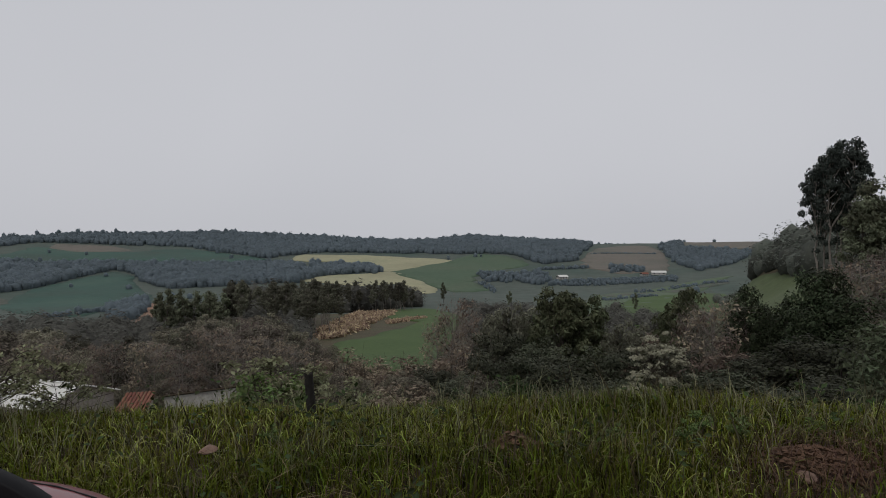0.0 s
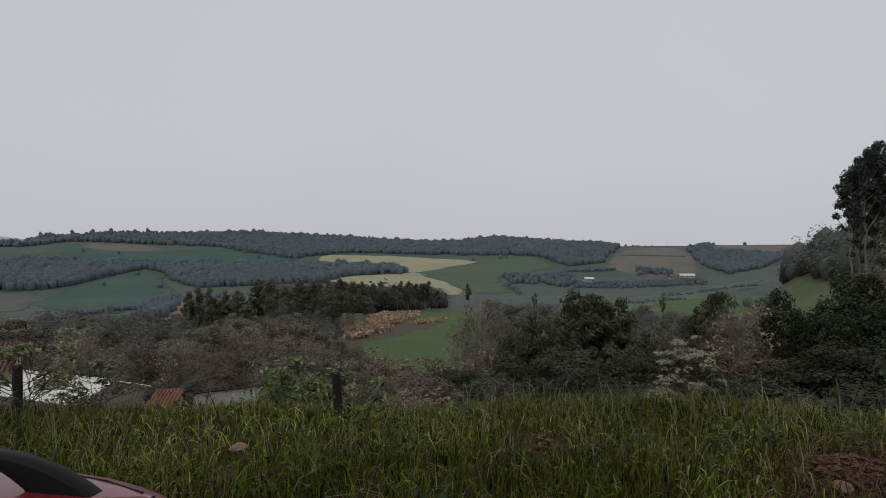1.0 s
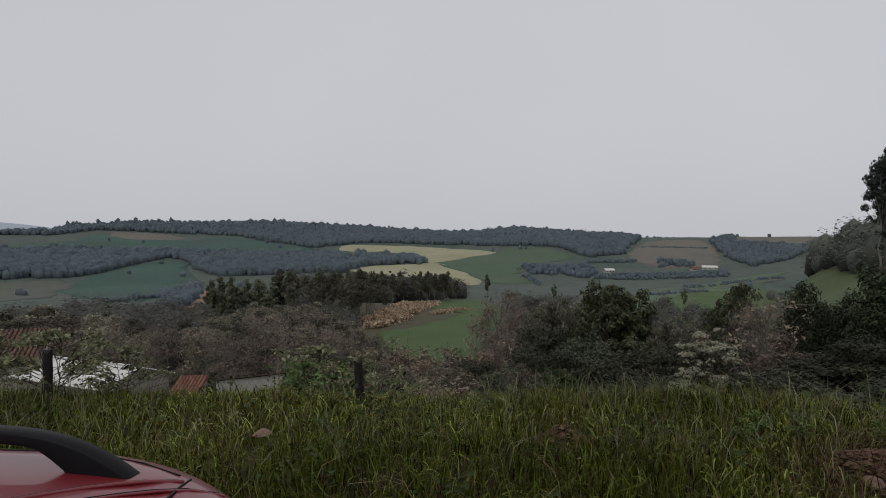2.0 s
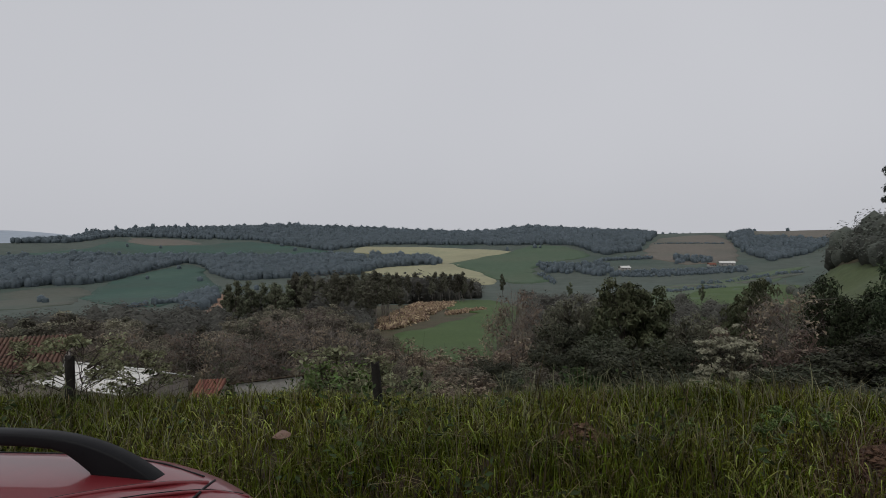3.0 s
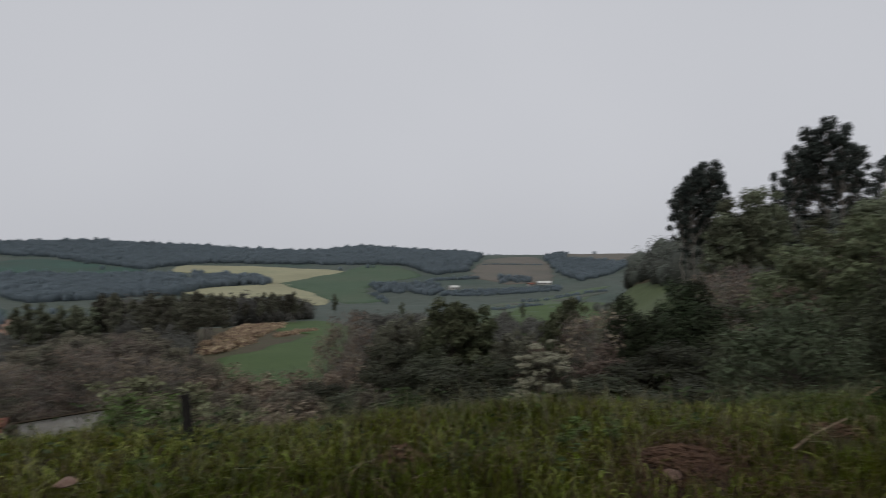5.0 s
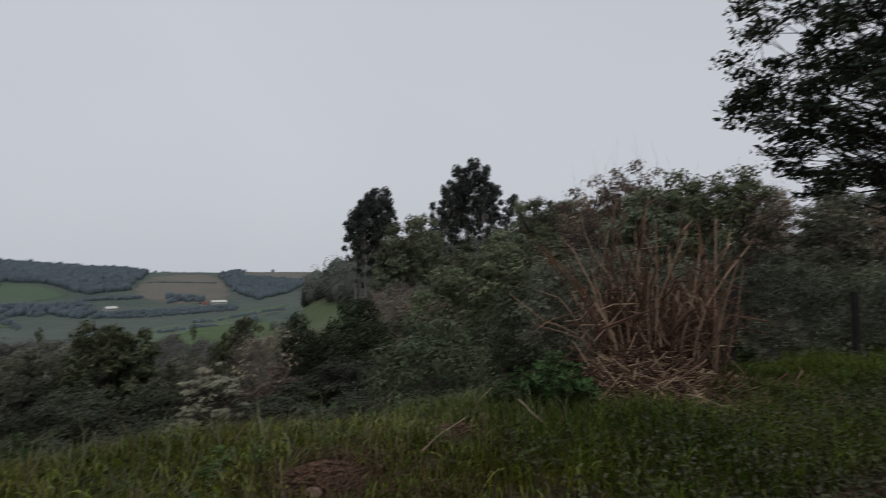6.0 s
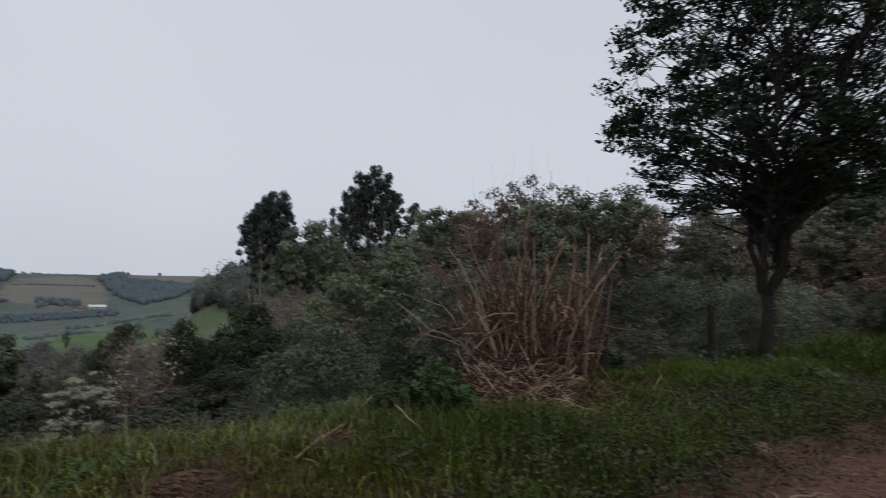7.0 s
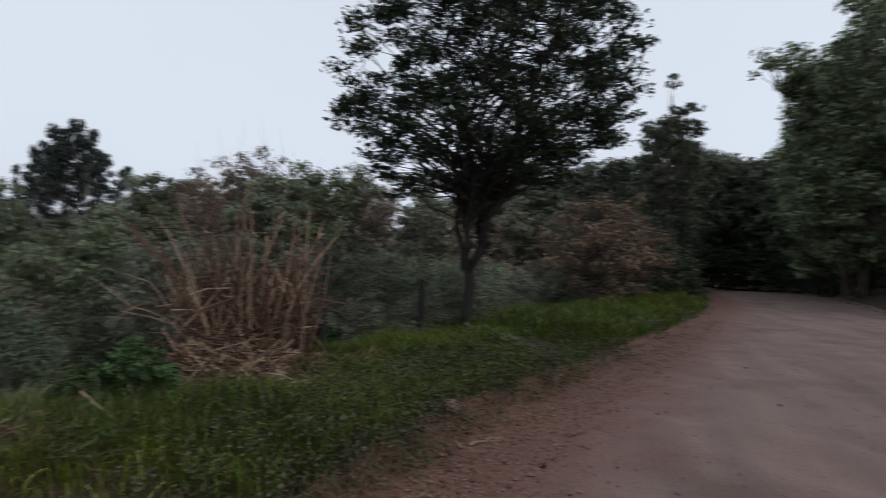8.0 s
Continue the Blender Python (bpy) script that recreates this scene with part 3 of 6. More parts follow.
def build_field(label, material, corners, lift=0.4, grain=14.0):
    from mathutils.geometry import delaunay_2d_cdt
    line = np.array([polar_xy(a, r) for a, r in smooth_outline(corners)])
    far = np.hypot(line[:, 0], line[:, 1])
    line = line + np.stack([waves(line[:, 0], line[:, 1], 7, 2.0), waves(line[:, 0], line[:, 1], 7, 7.0)], 1) * (far * 0.006)[:, None]
    lo, hi = line.min(0), line.max(0)
    step = max(grain, (hi - lo).max() / 60)
    gx, gy = np.meshgrid(np.arange(lo[0], hi[0], step), np.arange(lo[1], hi[1], step))
    grid = np.stack([gx.ravel(), gy.ravel()], 1)
    grid = grid[inside(grid, line)]
    pts = [Vector(p) for p in np.concatenate([line, grid]).tolist()]
    n = len(line)
    vs, es, fs, *_ = delaunay_2d_cdt(pts, [(i, (i + 1) % n) for i in range(n)], [], 1, 1e-4)
    v = np.array([(p.x, p.y) for p in vs])
    z = height(v[:, 0], v[:, 1]) + lift
    # the rim runs down into the soil
    tri = np.array([list(f) for f in fs if len(f) == 3])
    mid = line.mean(0)
    away = line - mid
    rim = line + away / np.linalg.norm(away, axis=1, keepdims=True) * 0.5
    low = np.column_stack([rim, height(rim[:, 0], rim[:, 1]) - 1.2])
    k, m = np.arange(n), len(v)
    kn = (k + 1) % n
    tri = np.concatenate([tri, np.stack([k, kn, m + kn], 1), np.stack([k, m + kn, m + k], 1)])
    me = mesh_of("field", np.concatenate([np.column_stack([v, z]), low]), tri, material, True)
    return tagged(new("field", me), label, "field", kind="structure")


FIELDS = [
    ("blue-green young crop on a valley slope", M_TEAL, [(-35.9, 650), (-34.6, 745), (-33.6, 792), (-30.2, 904), (-27.9, 976), (-26.7, 914), (-26.5, 822), (-25.6, 738), (-25.3, 664), (-28.2, 568), (-30.2, 500), (-32.9, 518), (-35.0, 570)]),
    ("dark green crop below the ridge wood", M_TEAL, [(-42, 1130), (-35.7, 1178), (-33.5, 1290), (-30.9, 1264), (-26.9, 1222), (-23.0, 1280), (-19.4, 1172), (-16.0, 1066), (-20.3, 1040), (-26.5, 1098), (-31.3, 1106), (-35.7, 1068), (-42, 1060)]),
    ("pale fallow strip beside the young crop", M_FALLOW, [(-46, 660), (-40, 752), (-36.4, 752), (-35.2, 700), (-36.3, 640), (-36.6, 575), (-42, 560)]),
    ("grey-green pasture under the ridge trees", M_TEAL, [(-35.3, 1440), (-33.5, 1475), (-30, 1494), (-24, 1494), (-21, 1490), (-24, 1480), (-28, 1468), (-32, 1458)]),
    ("bare brown strip on the far slope", M_BROWN, [(-32.1, 1338), (-28.1, 1310), (-26.5, 1242), (-30.5, 1222), (-32.4, 1272)]),
    ("pale yellow ripening grain field, upper part", M_YELLOW, [(-13.8, 1044), (-12.6, 1122), (-4.3, 1080), (0.8, 1024), (-4.9, 880), (-5.9, 892), (-6.4, 968), (-9.5, 1010)]),
    ("pale yellow ripening grain field, lower part", M_YELLOW, [(-13.8, 820), (-11.6, 852), (-5.9, 876), (-4.9, 890), (-2.2, 796), (-0.4, 714), (-1.5, 676), (-3.8, 764), (-7.5, 754)]),
    ("green crop field beside the yellow grain", M_GREEN, [(-4.7, 880), (0.9, 1020), (3.0, 1104), (6.2, 1052), (8.2, 956), (3.5, 868), (3.0, 786), (4.6, 718), (0.9, 700), (-1.9, 782)]),
    ("brownish fallow field on the far slope", M_BROWN, [(12.8, 1004), (14.3, 1170), (18.2, 1240), (19.9, 1096), (20.1, 896), (16.3, 870), (13.3, 928)]),
    ("pale green crop strip in the valley", M_STRIP, [(14.3, 632), (18.6, 718), (23.3, 818), (25.4, 844), (23.7, 762), (20.1, 592), (16.2, 408), (14, 300), (12, 320)]),
    ("pale dry strip along a valley track", M_FALLOW, [(14.8, 640), (20.5, 720), (24.8, 790), (24.5, 765), (20.3, 690), (14.8, 610)]),
    ("bright grass field in the valley", M_LOWGREEN, [(14.0, 300), (15.0, 470), (18.0, 600), (21.0, 660), (24.6, 700), (25.6, 560), (23.0, 400), (20.5, 310), (17, 250)]),
    ("green pasture at the foot of the wooded hill", M_HILLGREEN, [(21.5, 330), (24.5, 380), (26.5, 270), (29.0, 225), (31.5, 200), (35.5, 150), (35.0, 80), (30.0, 60), (24.0, 90)]),
    ("bright green crop beside dry stubble", M_LOWGREEN, [(-10.1, 188), (-6.5, 210), (-2.0, 277), (-4.9, 319), (-4.6, 424), (-1.0, 426), (1.5, 337), (1.0, 204), (-1.3, 110), (-4.9, 100), (-8.6, 122)]),
    ("bare reddish dirt patch by the wood", M_DIRT, [(-29.0, 386), (-26.5, 420), (-25.4, 600), (-24.6, 610), (-25.0, 466), (-26.3, 358)]),
    ("tan field on the farthest rise", M_BROWN, [(21.5, 1300), (24, 1420), (27.4, 1400), (30, 1350), (29, 1230), (27.1, 1204), (21.5, 1188)]),
]
for k, (label, material, corners) in enumerate(FIELDS):
    build_field(label, material, corners, 0.35 + 0.02 * k, 3.0 if corners[0][1] < 400 else 14.0)


def build_tufts(label, seed, n, corners, tall):
    """Clumps of dry grass standing in a field."""
    rng = np.random.default_rng(seed)
    poly = np.array(corners, float)
    p = rng.uniform(poly.min(0), poly.max(0), size=(n * 5, 2))
    p += rng.normal(size=p.shape) * [0.25, 5]
    p = p[inside(p, poly)]
    x, y = p[:, 1] * np.sin(np.radians(p[:, 0])), p[:, 1] * np.cos(np.radians(p[:, 0]))
    keep = rng.random(len(x)) < 0.12 + 0.88 * step01(waves(x, y, 6.0, 3.0) + 0.5 * waves(x, y, 2.2, 1.0), -0.25, 0.35)
    x, y = x[keep][:n], y[keep][:n]
    c = np.stack([x, y, height(x, y) + 0.35 + rng.random(len(x)) * tall * 0.6], 1)
    v, f = leaves(rng, np.repeat(c, 6, 0) + rng.normal(size=(len(c) * 6, 3)) * [0.7, 0.7, 0.35], 1.5, -1.0, 0.5, up=0.2, tri=True)
    return tagged(new("dry_tufts", mesh_of("dry_tufts", v, f, M_TUFT)), label, "stubble", kind="stuff")


build_tufts("orange-brown dry stubble and rank grass", 31, 2600, [(-12.4, 205), (-10.5, 260), (-7.7, 390), (-4.3, 405), (-4.6, 350), (-6.2, 300), (-7.2, 240), (-10.0, 208)], 1.6)
build_tufts("pale strip of dry grass across the green field", 32, 300, [(-5.2, 272), (-1.8, 305), (-1.2, 318), (-2.6, 318), (-4.9, 290)], 0.8)


# ---- far woods ----
def build_wood(label, seed, count, corners, tall=(8, 11), quads=26, rough=0.3, material=None, core_size=1.0, slim=1.0):
    """A far wood as one object: each tree a ragged heap of leaf clumps on a short stem."""
    rng = np.random.default_rng(seed)
    poly = np.array(corners, float)
    lo, hi = poly.min(0), poly.max(0)
    got = np.zeros((0, 2))
    while len(got) < count:
        p = rng.uniform(lo, hi, size=(count * 3, 2))
        got = np.concatenate([got, p[inside(p, poly)]])
    got = got[:count]
    a, r = np.radians(got[:, 0]), got[:, 1]
    x, y = r * np.sin(a), r * np.cos(a)
    z = height(x, y)
    h = rng.uniform(*tall, count) * np.where(rng.random(count) < 0.06, 1.45, 1.0)
    wide = rng.uniform(0.4, 0.6, count) * slim
    v = rng.normal(size=(count, quads, 3))
    v /= np.linalg.norm(v, axis=2, keepdims=True)
    v *= rng.uniform(0.75, 1.08, (count, quads, 1))
    c = np.stack([x[:, None] + v[..., 0] * (h * wide)[:, None], y[:, None] + v[..., 1] * (h * wide)[:, None], z[:, None] + h[:, None] * (0.5 + 0.48 * v[..., 2])], -1)
    verts, faces = leaves(rng, c.reshape(-1, 3), 1.15, 0.2, 0.8, up=1.4, tri=True, out=np.maximum(v, [-9, -9, 0.0]).reshape(-1, 3))
    s = (h[:, None] * rng.uniform(0.28, 0.5, (count, quads)) * rough).reshape(-1)
    mid = c.reshape(-1, 1, 3)
    verts = (mid + (verts.reshape(-1, 3, 3) - mid) * s[:, None, None]).reshape(-1, 3)
    # the dense inside of each crown
    bm = bmesh.new()
    bmesh.ops.create_icosphere(bm, subdivisions=1, radius=1.0)
    ball, tri = np.array([p.co for p in bm.verts]), np.array([[p.index for p in f.verts] for f in bm.faces])
    bm.free()
    low = ball[:, 2] < 0
    ball[low, :2] /= np.maximum(np.linalg.norm(ball[low, :2], axis=1, keepdims=True), 0.5)
    ball[low, 2] *= 2.2
    core = ball[None] * rng.uniform(0.7, 0.95, (count, len(ball), 1)) * core_size
    core = np.stack([x[:, None] + core[..., 0] * (h * wide)[:, None], y[:, None] + core[..., 1] * (h * wide)[:, None], z[:, None] + h[:, None] * (0.46 + 0.5 * core[..., 2])], -1)
    faces = np.concatenate([faces, (tri[None] + (len(verts) + np.arange(count) * len(ball))[:, None, None]).reshape(-1, 3)])
    verts = np.concatenate([verts, core.reshape(-1, 3)])
    me = mesh_of("far_wood", verts, faces, material or M_HAZEWOOD)
    me.polygons.foreach_set("use_smooth", np.arange(len(faces)) >= count * quads)
    return tagged(new("far_wood", me), label, "wood", kind="stuff")


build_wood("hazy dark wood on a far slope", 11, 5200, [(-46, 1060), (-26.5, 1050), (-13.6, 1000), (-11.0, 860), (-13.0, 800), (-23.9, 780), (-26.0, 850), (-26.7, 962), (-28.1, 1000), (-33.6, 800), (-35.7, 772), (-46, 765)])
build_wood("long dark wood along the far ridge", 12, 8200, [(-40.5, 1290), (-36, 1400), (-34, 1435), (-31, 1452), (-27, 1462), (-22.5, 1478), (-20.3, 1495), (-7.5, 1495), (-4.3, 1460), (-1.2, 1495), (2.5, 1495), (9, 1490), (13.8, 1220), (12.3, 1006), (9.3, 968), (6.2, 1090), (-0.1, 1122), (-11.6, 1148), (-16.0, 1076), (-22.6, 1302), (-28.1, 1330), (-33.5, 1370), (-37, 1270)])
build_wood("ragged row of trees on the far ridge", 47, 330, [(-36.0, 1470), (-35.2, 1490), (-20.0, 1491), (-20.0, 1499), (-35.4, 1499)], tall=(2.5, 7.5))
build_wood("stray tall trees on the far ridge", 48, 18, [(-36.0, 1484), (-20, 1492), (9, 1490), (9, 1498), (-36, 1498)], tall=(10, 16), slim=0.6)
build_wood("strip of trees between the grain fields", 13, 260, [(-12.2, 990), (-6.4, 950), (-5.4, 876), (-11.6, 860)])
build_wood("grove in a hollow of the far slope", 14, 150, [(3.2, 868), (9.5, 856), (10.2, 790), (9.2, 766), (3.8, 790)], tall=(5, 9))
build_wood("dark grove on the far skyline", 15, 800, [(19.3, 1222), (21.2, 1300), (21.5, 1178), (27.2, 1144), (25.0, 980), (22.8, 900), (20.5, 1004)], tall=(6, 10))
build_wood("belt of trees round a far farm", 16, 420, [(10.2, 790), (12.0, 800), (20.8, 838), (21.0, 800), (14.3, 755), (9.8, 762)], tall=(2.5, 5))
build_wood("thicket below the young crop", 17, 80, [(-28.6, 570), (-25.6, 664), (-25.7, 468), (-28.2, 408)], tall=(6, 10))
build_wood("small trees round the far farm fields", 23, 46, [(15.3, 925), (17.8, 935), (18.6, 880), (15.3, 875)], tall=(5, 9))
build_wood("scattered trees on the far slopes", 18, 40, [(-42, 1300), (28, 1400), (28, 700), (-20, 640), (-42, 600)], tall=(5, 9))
build_wood("wooded hillside falling to the valley", 19, 800, [(26.3, 330), (33, 330), (50, 320), (50, 150), (36, 150), (33, 185), (30, 215), (27.0, 255)], tall=(6, 10), quads=160, rough=0.16, material=M_HILLWOOD, core_size=0.9)
build_wood("brownish wood on the valley floor", 20, 700, [(-46, 330), (-32, 320), (-27, 290), (-19, 400), (-14.0, 420), (-12.5, 300), (-12.5, 180), (-46, 160)], tall=(5, 9), quads=190, rough=0.19, material=M_NEARWOOD, core_size=0.8)
build_wood("hedges and thickets on the valley floor", 21, 260, [(2, 480), (10, 330), (19, 360), (20, 250), (18, 130), (3, 150)], tall=(4, 8), quads=170, rough=0.2, material=M_NEARWOOD, core_size=0.8)
build_wood("tall dark wood behind the stubble", 22, 330, [(-19, 430), (-9, 400), (-6.5, 440), (-2.2, 470), (-2.2, 560), (-19, 560)], tall=(11, 17), quads=150, rough=0.2, material=M_NEARWOOD, core_size=0.8)
build_wood("hedgerow across the fallow field", 41, 150, [(13.6, 1070), (19.2, 1088), (19.2, 1096), (13.6, 1078)], tall=(1.5, 3))
build_wood("row of small trees on the far skyline", 42, 34, [(9.5, 1488), (18.0, 1488), (18.0, 1498), (9.5, 1498)], tall=(3, 7))
build_wood("hedgerow between the valley strips", 49, 90, [(14.6, 560), (19.0, 640), (19.4, 628), (14.8, 548)], tall=(1.5, 3.5))
build_wood("hedgerow along the pale crop", 50, 120, [(17.6, 700), (24.6, 800), (25.0, 788), (17.9, 688)], tall=(1.5, 4))
build_wood("thicket at the foot of the wooded hill", 51, 110, [(23.5, 560), (27.5, 520), (27.8, 400), (26.0, 380), (24.5, 470)], tall=(4, 8), material=M_HILLWOOD, quads=60, rough=0.2)
build_wood("hedgerow below the green crop", 43, 36, [(3.2, 776), (4.8, 700), (5.4, 702), (4.0, 780)], tall=(2.5, 4.5))
build_wood("hedgerow along a valley track", 44, 130, [(9.0, 905), (13.4, 925), (13.4, 938), (9.0, 918)], tall=(2.5, 5))
build_wood("bushes along the lower field edge", 45, 50, [(-33.0, 508), (-28.0, 560), (-27.6, 548), (-32.8, 494)], tall=(2.5, 5))
build_wood("hedgerow beside the dark green crop", 46, 140, [(-32, 1096), (-21, 1048), (-21, 1040), (-32, 1084)], tall=(2.5, 5))


# ---- mid-distance and near trees ----
def grove(proto, spots, label, category="tree", group=""):
    """The first spot takes the tree itself, the others take copies: direction, distance, size, and height size."""
    tagged(proto, label, category, group)
    rng = np.random.default_rng(len(spots) * 7 + 3) if len(spots) > 1 else None
    for az, r, s, *sz in spots[1:]:
        plant(proto, az, r, s, rng.uniform(0, 360), sz[0] if sz else None)
    az, r, s, *sz = spots[0]
    settle(proto, az, r, s, rng.uniform(0, 360) if rng else 90, sz[0] if sz else None)


def scatter(seed, count, az0, az1, r0, r1, s0, s1, shun=()):
    """Random spots, none too close to another, none inside the shunned sectors (az, az, r, r)."""
    rng = np.random.default_rng(seed)
    out, tries = [], 0
    while len(out) < count and tries < count * 40:
        tries += 1
        a, r, s = rng.uniform(az0, az1), math.sqrt(rng.uniform(r0 * r0, r1 * r1)), rng.uniform(s0, s1)
        if any(p < a < q and u < r < w for p, q, u, w in shun):
            continue
        x, y = polar_xy(a, r)
        if any((x - polar_xy(b, e)[0]) ** 2 + (y - polar_xy(b, e)[1]) ** 2 < (2.1 * s) ** 2 for b, e, _ in out):
            continue
        out.append((a, r, s))
    return out


def canopy(spots, seed, roof, drop, tall):
    """Sizes the trees so that the wood's roof follows the slope: roof gives, by direction, the angle of its highest heads."""
    rng = np.random.default_rng(seed)
    out = []
    for az, r, s in spots:
        x, y, z = on_ground(az, r)
        room = 1.65 + r * math.tan(radians(np.interp(az, *roof) - drop * rng.random())) - z
        out.append((az, r, min(1.3, max(0.3, room / tall))))
    return out


def headed(tall, spots):
    """Spots given by direction, distance, the angle at which the head stands and the width's size."""
    out = []
    for az, r, el, wide in spots:
        z = on_ground(az, r)[2]
        out.append((az, r, wide, (1.65 + r * math.tan(radians(el)) - z) / (0.94 * tall)))
    return out


ROOF = ([-52, -37, -33, -29, -25, -22, -16, -13, -10.5, 4], [-4.6, -5.0, -5.6, -6.8, -6.6, -5.3, -5.3, -7.0, -8.6, -10.5])
LOW_ROOF = ([-52, -12, -8, 4], [-9.2, -9.6, -11.2, -11.0])
low_wood = canopy(scatter(3, 85, -52, 4, 27, 64, 0.75, 1.2, [(-47, -14, 0, 47), (-14, -10, 0, 31)]), 4, LOW_ROOF, 3.0, 9.6)
high_wood = canopy(scatter(13, 190, -50, -10, 58, 175, 0.75, 1.25, [(-29, -24.5, 130, 400)]), 5, ROOF, 1.9, 9.2)
tall_wood = canopy(scatter(14, 22, -23, -14, 90, 170, 0.9, 1.2), 6, ROOF, 0.8, 9.6)
wood = low_wood + high_wood + tall_wood
grove(make_tree("tree", 21, 9, 6.5, 1.2, 44, 1.0, 96, 0.26, M_WOODLEAF, trunk=0.16), wood[0::4], "olive-green woodland tree on the slope", group="woodland trees")
grove(make_tree("tree", 22, 9, 7, 1.0, 46, 1.0, 96, 0.26, M_WOODLEAF, trunk=0.17), wood[1::4], "dull green woodland tree with a broad crown", group="woodland trees")
grove(make_tree("tree", 23, 9, 6.5, 1.2, 40, 0.95, 60, 0.21, M_WOODBROWN, bark=M_PALEBARK, trunk=0.13, twigs=7), wood[2::4], "half-bare brownish woodland tree", group="woodland trees")
grove(make_tree("tree", 24, 9, 5.5, 1.4, 44, 0.95, 96, 0.25, M_WOODDARK, trunk=0.16), wood[3::4], "dark green woodland tree", group="woodland trees")

pines = make_tree("tall_tree", 25, 15, 5, 6.0, 36, 1.1, 70, 0.45, M_WOODDARK, bark=M_PALEBARK, trunk=0.2)
grove(pines, headed(15, [(a, r, el, 1.0) for (a, r, s), el in zip(scatter(5, 60, -19, -2.5, 215, 330, 0.8, 1.1, [(-9.5, 0, 190, 350)]), [-3.2, -3.9, -3.5, -4.2, -3.0, -3.8, -4.4] * 9)] + [(a, r, el, 1.0) for (a, r, s), el in zip(scatter(15, 30, -12, -2.6, 392, 440, 1.0, 1.2), [-3.1, -3.6, -3.3, -3.9, -3.4] * 6)]), "tall slim tree with a bare pale trunk", group="tall valley trees")
dark_pines = make_tree("tall_tree", 26, 12, 5, 2.5, 34, 1.1, 56, 0.6, M_MIDLEAF, trunk=0.2, taper=0.6)
grove(dark_pines, headed(12, [(a, r, el, 1.0) for (a, r, s), el in zip(scatter(6, 12, -24.8, -19.5, 200, 260, 0.85, 1.2), [-3.8, -4.3, -4.0, -3.6] * 3)] + [(0.1, 520, -3.3, 0.9), (17.4, 420, -4.2, 0.7), (11.5, 420, -4.0, 0.9), (6.2, 430, -4.1, 0.8)]), "dark upright tree above the dirt patch", group="dark valley trees")

# the row of shrubby trees below the bank
grove(make_tree("broad_tree", 31, 7.6, 4.6, 0.6, 130, 0.55, 90, 0.22, M_BUSH, trunk=0.16), headed(7.9, [(10.9, 42, -3.2, 0.85), (12.9, 43, -3.9, 0.75), (21.7, 52, -3.1, 0.75), (19.9, 54, -5.4, 0.6), (9.3, 44, -5.6, 0.6)]), "dense dark green broad-crowned tree below the bank", group="trees below the bank")
grove(make_tree("bare_tree", 32, 7.0, 4.6, 1.0, 50, 0.75, 18, 0.2, M_BROWNLEAF, bark=M_PALEBARK, trunk=0.11, twigs=16, stems=2), headed(7, [(1.0, 43, -4.7, 0.8), (2.4, 46, -6.0, 0.6), (-0.6, 44, -6.6, 0.6), (23.6, 40, -4.6, 0.9), (35.2, 44, -1.2, 1.0), (34.0, 47, -1.4, 0.9), (36.8, 47, -0.6, 1.0), (22.2, 42, -5.4, 0.7), (-25.5, 54, -7.6, 0.9), (-23.0, 50, -8.4, 0.8), (-20.6, 56, -6.8, 1.0), (-18.4, 51, -7.8, 0.9), (-15.8, 54, -7.6, 0.9), (-28.6, 57, -7.4, 0.9), (-13.4, 50, -8.6, 0.8), (-33, 56, -7.0, 1.0)]), "half-bare brown tree with many thin twigs", group="trees below the bank")
grove(make_tree("shrub_tree", 37, 5.6, 3.8, 0.6, 60, 0.6, 60, 0.2, M_OLIVE, trunk=0.1, stems=2), headed(6.0, [(6.2, 43, -4.7, 0.8), (4.6, 45, -5.4, 0.7), (7.8, 45, -5.2, 0.75), (16.2, 42, -6.2, 0.7), (17.8, 45, -6.6, 0.7), (24.8, 46, -5.6, 0.8)]), "olive-green shrubby tree below the bank", group="trees below the bank")
grove(make_tree("shrub_tree", 33, 5.4, 4.6, 0.3, 60, 0.75, 120, 0.16, M_UNDER, trunk=0.1, stems=3), headed(6.2, [(5.4, 38, -7.0, 0.9), (9.5, 38, -7.6, 0.9), (14.8, 36, -8.4, 0.9), (28.8, 42, -4.6, 0.9), (4.0, 34, -9.0, 0.9), (8.0, 35, -8.6, 0.9), (38, 36, -2.5, 1.0), (11.5, 33, -9.2, 1.0), (16.5, 28, -11.5, 0.8), (22.5, 34, -9.5, 0.9), (27.5, 32, -8.5, 1.0), (30.8, 33, -6.8, 1.0), (33.5, 31, -6.8, 1.0), (25.2, 30, -10, 0.9), (13.0, 26, -12.2, 0.8), (7.0, 27, -12.2, 0.8), (2.0, 30, -11.5, 0.8), (-1.5, 34, -10.6, 0.8), (17.6, 37, -8.0, 0.8), (20.5, 38, -8.2, 0.9), (25, 25, -12.6, 0.7), (29.5, 25, -11.5, 0.8), (33, 25, -10, 0.9), (10, 24, -13, 0.7), (19.5, 24.5, -13.5, 0.7), (4, 25, -13, 0.7)]), "grey-green shrubby tree below the bank", group="trees below the bank")
